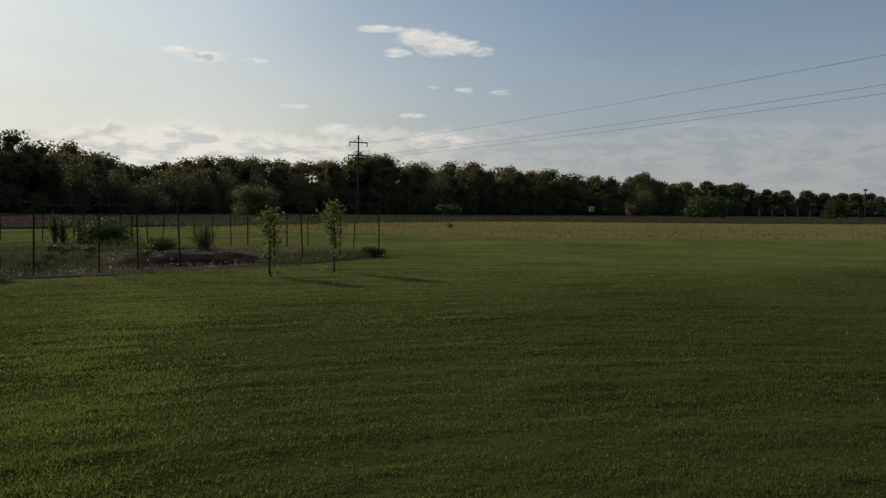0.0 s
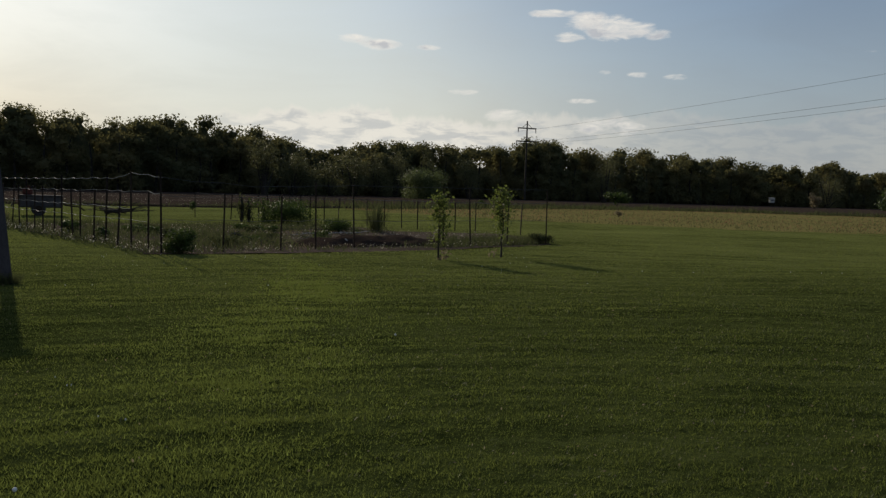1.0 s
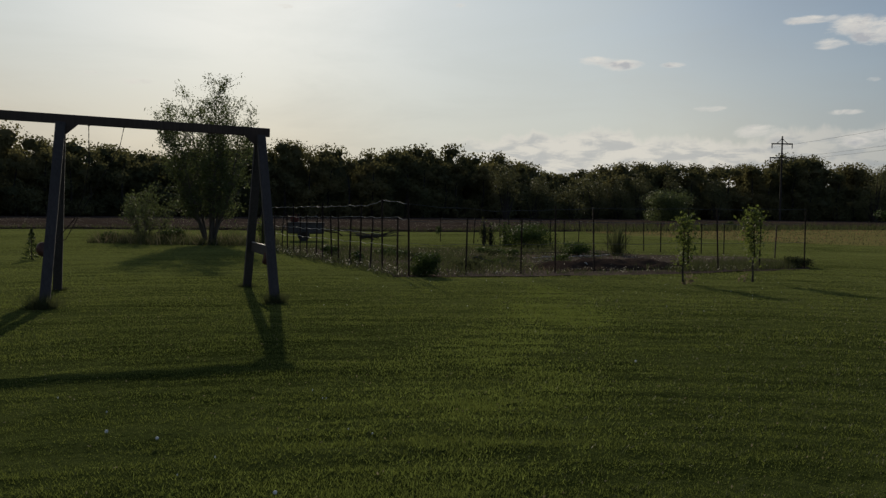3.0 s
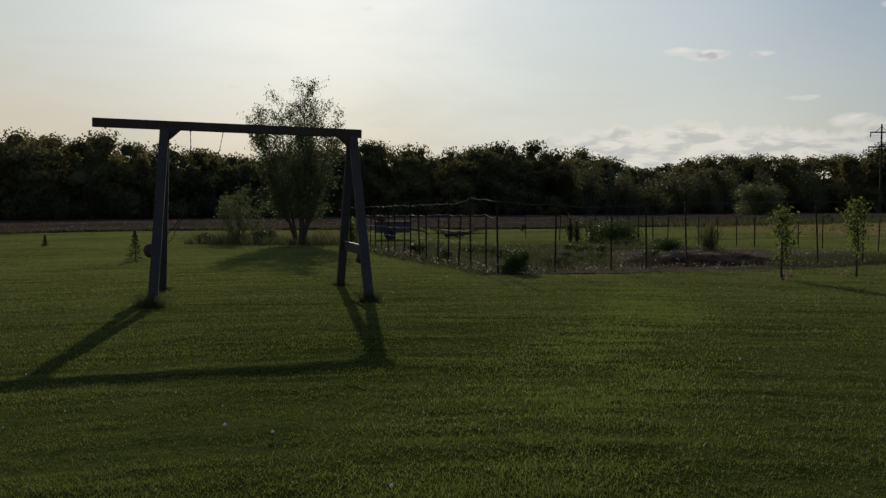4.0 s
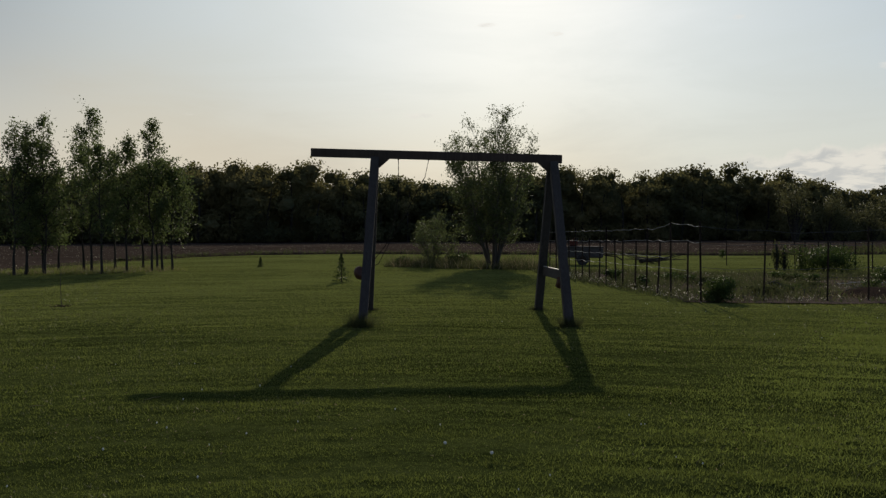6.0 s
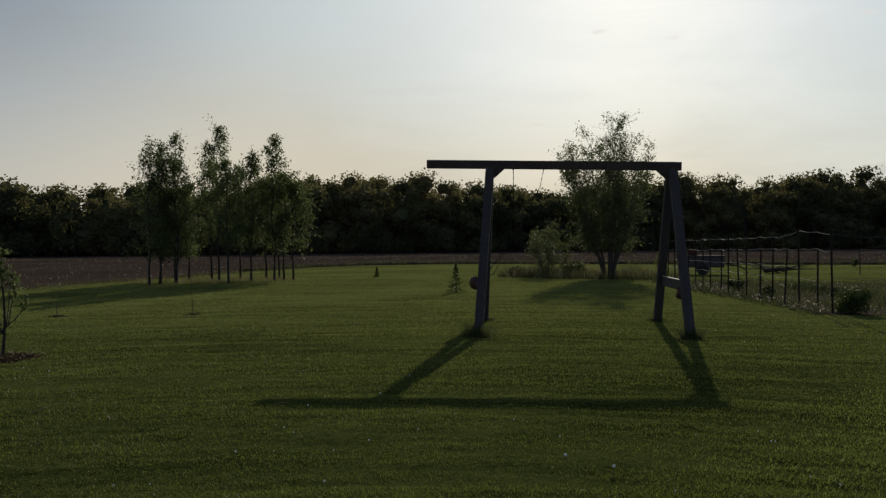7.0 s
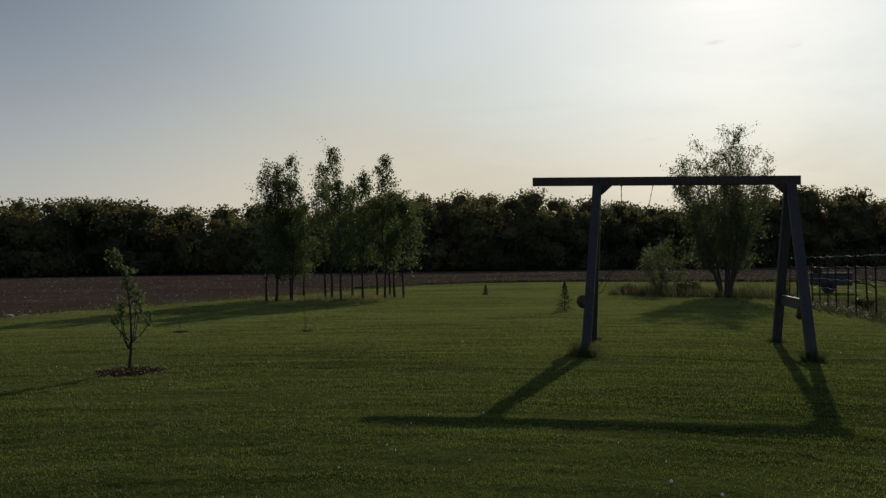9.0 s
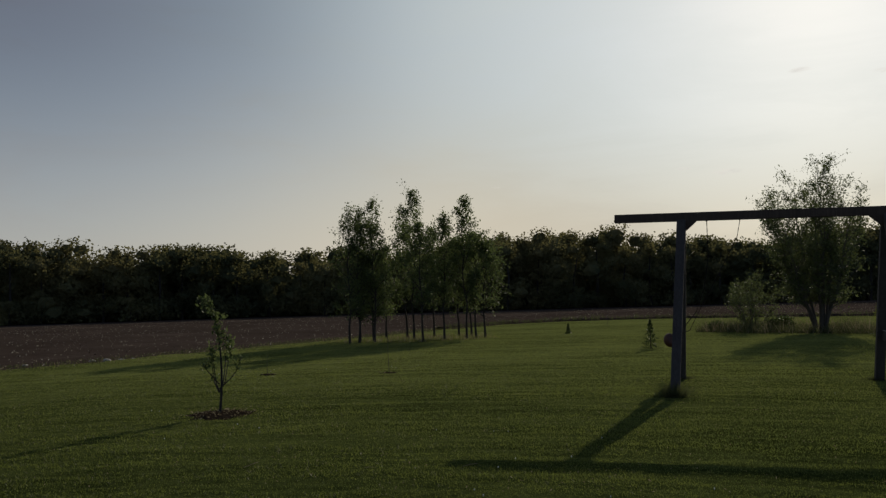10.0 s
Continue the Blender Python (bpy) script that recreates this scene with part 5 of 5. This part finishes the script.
def forked_sapling(name, x, y, h, seed):
    """A thin leader bent at its tip, with upright limbs forking low on the stem and leaves on their upper ends."""
    g = random.Random(seed)
    ob = empty(name, pose(x, y, 0, 0, 0, 82), "thin young tree with upright forked branches in mulch", "young tree")
    wood, tips = Buf(), []
    lead = [Vector((h * (0.02 * math.sin(5 * f) - 0.11 * max(0.0, f - 0.72) ** 1.2 * 3), 0.01 * math.cos(7 * f), h * f - 0.02)) for f in (k / 11 for k in range(12))]
    wood.tube(lead, [0.021 * (1 - 0.85 * k / 11) for k in range(12)], 7)
    tips += [(lead[k], lead[k + 1], 1.0) for k in range(6, 11)] * 5
    for side, reach, top in ((-0.9, 0.12, 0.60), (1.0, 0.30, 0.46), (0.7, 0.20, 0.60), (-1.0, 0.20, 0.42), (0.2, 0.10, 0.62), (-0.4, 0.08, 0.52)):
        b = Vector((0, 0, h * g.uniform(0.18, 0.26)))
        out = Vector((side, g.uniform(-0.8, 0.8), 0)).normalized() * reach
        pts = [b, b + out * 0.55 + Vector((0, 0, 0.08 * h)), b + out * 0.85 + Vector((0, 0, (top - 0.22) * h * 0.6)), Vector((out.x * 1.1, out.y * 1.1, top * h))]
        wood.tube(pts, [0.011, 0.008, 0.006, 0.003], 5)
        tips += [(pts[2], pts[3], 0.8)] * 8 + [(pts[1], pts[2], 0.8)] * 2
        for _ in range(3):
            p0 = pts[2].lerp(pts[3], g.uniform(0, 0.8))
            p1 = p0 + Vector((g.gauss(0, 0.05), g.gauss(0, 0.05), g.uniform(0.05, 0.14)))
            wood.tube([p0, p1], [0.004, 0.002], 3)
            tips += [(p0, p1, 0.8)] * 2
    for k in range(26):
        f = g.uniform(0.58, 0.98)
        b = lead[int(f * 11)].lerp(lead[min(11, int(f * 11) + 1)], f * 11 % 1)
        e = b + Vector((g.gauss(0, 0.12), g.gauss(0, 0.12), g.uniform(0.02, 0.16))) * (1.35 - f)
        e.x -= 0.10 * (f > 0.85)
        wood.tube([b, e], [0.004, 0.002], 3)
        tips += [(b, e, 1.0)] * 3
    t = np.array([(*a, *b) for a, b, _ in tips])
    pick = t[rng.integers(0, len(t), 740)]
    f = rng.uniform(0.1, 1.1, (740, 1))
    c = pick[:, :3] * (1 - f) + pick[:, 3:] * f + rng.normal(size=(740, 3)) * 0.024
    part("trunk", wood, DARK_BARK, ob)
    part("crown", fast_mesh("crown", leaves(c, 0.058, 0.028, 0.2), 4, GROVE_LEAF), GROVE_LEAF, ob)


sapling("fruit_sapling", -3.25, 17.72, 1.33, "young fruit tree with bright backlit yellow-green leaves", 41, 0.19, 0.30, 640, leaf=0.07)
sapling("fruit_sapling", -2.06, 19.05, 1.55, "young fruit tree with a narrow bright green crown", 42, 0.17, 0.34, 760, leaf=0.07)
forked_sapling("lawn_sapling", -12.0, 1.70, 1.68, 43)
for x, y in ((-3.12, 17.68), (-2.22, 18.98)):
    ob = empty("sapling_guard", pose(x, y, 0), "small pale tree guard with dry stems at a sapling foot", "tree guard")
    part("stems", fast_mesh("stems", leaves(rng.normal(size=(26, 3)) * (0.05, 0.05, 0.07) + (0, 0, 0.10), 0.09, 0.04, 0.5), 4, STRAW), STRAW, ob)["kind"] = "stuff"


def mulch_ring(x, y, r, seed, tall=1.0):
    ob = empty("mulch_ring", pose(x, y, 0), "ring of brown bark mulch on the lawn", "mulch")
    g = random.Random(seed)
    b, n = Buf(), 26
    v = [(0, 0, 0.05 * tall)] + [(r * s * g.uniform(0.78, 1.15) * math.cos(2 * math.pi * k / n), r * s * g.uniform(0.78, 1.15) * math.sin(2 * math.pi * k / n), z) for s, z in ((0.6, 0.045 * tall), (1.0, -0.01)) for k in range(n)]
    f = [(0, 1 + k, 1 + (k + 1) % n) for k in range(n)] + [(1 + k, 1 + n + k, 1 + n + (k + 1) % n, 1 + (k + 1) % n) for k in range(n)]
    part("bed", b.add(v, f), MULCH, ob)
    g2 = np.random.default_rng(seed)
    p = g2.normal(size=(int(900 * r * r * tall), 2)) * r * 0.5
    part("chips", fast_mesh("chips", leaves(np.column_stack([p, np.full(len(p), 0.045 * tall)]), 0.045, 0.015), 4, STRAW), STRAW, ob, "pale wood chips")["kind"] = "stuff"


mulch_ring(-12.0, 1.70, 0.52, 5, 0.7)
mulch_ring(-18.2, 3.6, 0.20, 6, 0.3)
mulch_ring(-16.8, 5.9, 0.21, 7, 0.3)


def cedar(x, y, h, w, seed):
    ob = empty("small_cedar", pose(x, y, 0), "small dark conical cedar seedling on the lawn", "conifer", "small cedars")
    g = np.random.default_rng(seed)
    n = int(1100 * h)
    z = g.uniform(0.02, 1, n) ** 1.1
    rad = w * (1 - z) * np.sqrt(g.uniform(0, 1, n)) * (0.75 + 0.25 * np.sin(z * 40)) + 0.015
    a = g.uniform(0, 2 * np.pi, n)
    part("stem", Buf().tube([(0, 0, -0.02), (0, 0, h)], [0.02, 0.004], 5), DARK_BARK, ob)
    part("needles", fast_mesh("needles", leaves(np.column_stack([rad * np.cos(a), rad * np.sin(a), z * h]), 0.06, 0.016, -0.6), 4, CEDAR_LEAF), CEDAR_LEAF, ob)


cedar(-19.2, 14.5, 0.82, 0.31, 1)
cedar(-29.2, 18.0, 0.42, 0.16, 2)
for x, y, h, lean in ((-16.8, 5.9, 0.85, 4), (-35.2, 24.0, 1.0, -5), (-18.2, 3.6, 0.45, 2)):
    ob = tagged(new("whip_sapling", Buf().tube([(0, 0, -0.02), (0.01, 0, h * 0.5), (0, 0.02, h)], [0.008, 0.006, 0.003], 5).mesh("whip_sapling", BARK)), "bare thin whip of a newly planted tree", "young tree", "bare whips")
    ob.matrix_world = pose(x, y, 0, lean, lean)

# weedy bed under the big tree, long grass in the grove
BED = [(-25.8, 21.6), (-23, 22.5), (-20.6, 24.0), (-19.6, 25.3), (-21, 26.6), (-24, 26.2), (-26.8, 24.8), (-26.9, 22.8)]
growth("bed_weeds", BED, 5200, 0.40, 0.024, WEED, "tall weeds and grasses round the multi-stemmed tree", "weeds", 8)
growth("bed_stalks", BED, 1100, 0.5, 0.02, STRAW, "pale dry stalks among the tall weeds", "dead stalks", 9)
litter("bed_leaves", BED, 160, 0.09, STRAW, "pale dry leaves lying in the weedy bed", "dry leaves", 24, 0.06, 0.6)
bush("weed_clump", -24.3, 24.4, 1.2, 0.62, 1800, 0.08, BUSH_LEAF, "leafy green weed clump under the big tree", "weeds", 8, seed=19)
bush("weed_clump", -26.0, 22.7, 1.0, 0.5, 1300, 0.08, BUSH_LEAF, "leafy green weed clump under the big tree", "weeds", 8, seed=20)
bush("vine", -19.6, 24.1, 0.6, 1.25, 700, 0.08, FRUIT_LEAF, "bright leafy vine climbing the garden fence end", "vine", 8, seed=25)
GROVE_BED = [(-30.6, 8.2), (-28.2, 11.0), (-28.5, 14.6), (-31.5, 15.3), (-33.5, 12.4), (-32.5, 9.5)]
growth("grove_grass", GROVE_BED, 3200, 0.13, 0.018, GRASS, "long unmown grass between the grove trunks", "grass", 10)
growth("grove_straw", GROVE_BED, 1600, 0.17, 0.014, STRAW, "pale dry grass between the grove trunks", "grass", 11)

# field margin, meadow and crop residue
MARGIN = [(-24.6, -2.3), (-26.0, 0), (-28.1, 2.6), (-31.9, 7.4), (-35, 11.7), (-40.5, 17.2), (-45, 22.8), (-46.3, 28), (-44.4, 34), (-38.3, 39.5), (-31.3, 44.5), (-24.9, 50), (-20.5, 58.5), (-7, 88.5), (4.2, 102.8), (17, 109), (39, 111), (66, 123)]
growth("margin_grass", band(MARGIN[:6], 2.0), 6500, 0.10, 0.022, WEED, "rough grass along the field margin", "grass", 12)
growth("margin_straw", band(MARGIN[:6], 2.4), 1500, 0.09, 0.02, STRAW, "pale dry grass along the field margin", "grass", 13)
growth("far_margin_grass", band(MARGIN[5:13], 1.0), 16000, 0.26, 0.05, WEED, "dark rough grass bank beyond the lawn", "grass", 14)
growth("far_verge_grass", band(MARGIN[12:], 9.0), 15000, 0.55, 0.10, WEED, "dark rough grass bank beyond the meadow", "grass", 15)
growth("meadow_grass", MEADOW_EDGE, 30000, 0.11, 0.04, WEED, "rough tall meadow grass", "grass", 16, lambda p: np.exp(-((np.hypot(p[:, 0], p[:, 1]) - 42) / 45).clip(0, 9) ** 2), -0.05)
growth("meadow_seed_heads", MEADOW_EDGE, 15000, 0.15, 0.032, SEED, "brown seed heads over the meadow", "wild flowers", 17, lambda p: (0.2 + 0.8 * (smooth_field(p, 9.0, 19) > 0.5)) * (np.hypot(p[:, 0], p[:, 1]) > 46), -0.05)
NEAR_FIELD = [(-24.6, -3.0), (-28.6, 2.2), (-32.5, 7), (-41, 16.5), (-46, 22), (-47, 29), (-45, 35), (-25.5, 51), (-21.5, 59), (-40, 100), (-70, 95), (-90, 40), (-95, -20), (-60, -30)]
litter("crop_residue", NEAR_FIELD, 9000, 0.052, PALE_LEAF, "pale straw residue scattered over the ploughed soil", "straw", 25, -0.05, 0.4)
litter("margin_litter", band(MARGIN[:6], 2.6), 260, 0.07, PALE_LEAF, "pale dry leaves along the field margin", "dry leaves", 27, -0.01, 0.6)
k = 4500
p = np.random.default_rng(5).uniform((-95, -30), (-20, 100), (k * 2, 2))
p = p[inside(p, NEAR_FIELD)]
tagged(new("soil_clods", fast_mesh("soil_clods", leaves(np.column_stack([p, np.full(len(p), -0.06)]), 0.055, 0.045), 4, SOIL)), "dark turned clods of the ploughed field", "soil clods", kind="stuff")


# low soil ridge added for the dark line of shade at the far lawn edge
edge = [Vector((*a, 0)).lerp(Vector((*b, 0)), k / 14) for a, b in zip(MARGIN[5:13], MARGIN[6:14]) for k in range(14)]
ridge = Buf()
rows = []
for k, q in enumerate(edge):
    out = (edge[min(k + 1, len(edge) - 1)] - edge[max(k - 1, 0)]).cross(Vector((0, 0, 1))).normalized()
    top = 0.07 + random.uniform(-0.035, 0.035)
    rows.append([q + out * s * random.uniform(0.85, 1.15) + Vector((0, 0, z)) for s, z in ((0.55, -0.09), (0.2, top * 0.8), (-0.2, top), (-0.6, -0.09))])
ridge.add([tuple(v) for r in rows for v in r], [(4 * k + j, 4 * k + j + 1, 4 * k + j + 5, 4 * k + j + 4) for k in range(len(rows) - 1) for j in range(3)])
tagged(new("shade_line_ridge", ridge.mesh("shade_line_ridge", MOUND)), "low dark soil ridge added for the shaded line along the lawn edge", "soil ridge", kind="structure")

# seed heads of dandelions in the lawn
def seed_head(x, y, h, r, seed):
    ob = empty("dandelion", pose(x, y, float(relief(np.array([(x, y)]))[0]), 0, 0, 77 * seed), "white dandelion seed head standing in the lawn", "dandelion", "dandelion seed heads")
    part("stalk", DAND_STALK, GRASS, ob)
    part("head", DAND_HEAD, PETAL, ob)
    ob.scale = (r, r, h)


DAND_STALK = Buf().tube([(0, 0, -0.01), (0.004, 0.002, 0.06)], 0.0025, 4).mesh("stalk", GRASS)
bm = bmesh.new()
bmesh.ops.create_icosphere(bm, subdivisions=2, radius=0.016, matrix=Matrix.Translation((0.004, 0.002, 0.066)))
DAND_HEAD = Buf().take(bm).mesh("head", PETAL)
for k, (x, y) in enumerate(((-1.79, 8.23), (-2.38, 3.51), (-3.97, 3.85), (-3.61, 3.92))):
    seed_head(x, y, 0.7, 0.7, k)
spots = scatter(4.5, 20, 0.5)
spots = spots[smooth_field(spots, 5.0, 71) > 0.6]
spots = spots[inside(spots, LAWN_EDGE) & ~inside(spots, GARDEN_EDGE)][:110]
for k, (x, y) in enumerate(spots):
    seed_head(x, y, random.uniform(0.4, 0.6), random.uniform(0.2, 0.45), k)

# fallen stalks on the lawn and pale stones turned up at the field margin
for x, y, q, L in ((-7.9, 1.33, 2.1, 0.22), (-7.3, 2.3, 0.6, 0.12), (-6.9, 3.1, 1.4, 0.15)):
    tagged(new("fallen_twig", Buf().tube([(x, y, 0.02), (x + 0.5 * L * math.cos(q), y + 0.5 * L * math.sin(q), 0.035), (x + L * math.cos(q + 0.2), y + L * math.sin(q + 0.2), 0.03)], [0.004, 0.0035, 0.002], 5).mesh("fallen_twig", STRAW)), "thin pale twig lying on the mown lawn", "twig", "fallen twigs")
for k, (x, y, w) in enumerate(((-26.9, 0.55, 0.34), (-26.7, 0.95, 0.26), (-27.0, 0.15, 0.22), (-26.4, -1.6, 0.2), (-27.2, 1.3, 0.15))):
    bm = bmesh.new()
    bmesh.ops.create_icosphere(bm, subdivisions=2, radius=w / 2)
    for v in bm.verts:
        v.co = Vector((v.co.x, v.co.y * 0.7, v.co.z * 0.32)) * (1 + 0.22 * noise.noise(v.co * 9 + Vector((k, 0, 0))))
    stone = tagged(new("field_stone", Buf().take(bm).mesh("field_stone", STONE)), "pale flat stone lying in the rough field margin", "stone", "field stones")
    stone.matrix_world = pose(x, y, -0.02, 0, 0, 50 * k)

# yellowed clippings and clover specks in the near lawn
spots = scatter(3.8, 16, 34)
spots = spots[inside(spots, LAWN_EDGE) & (rng.uniform(size=len(spots)) < smooth_field(spots, 1.8, 72))]
tagged(new("clippings", fast_mesh("clippings", leaves(np.column_stack([spots, relief(spots) + 0.019]), 0.016, 0.008), 4, STRAW)), "dry yellowed clippings scattered in the lawn", "clippings", kind="stuff")
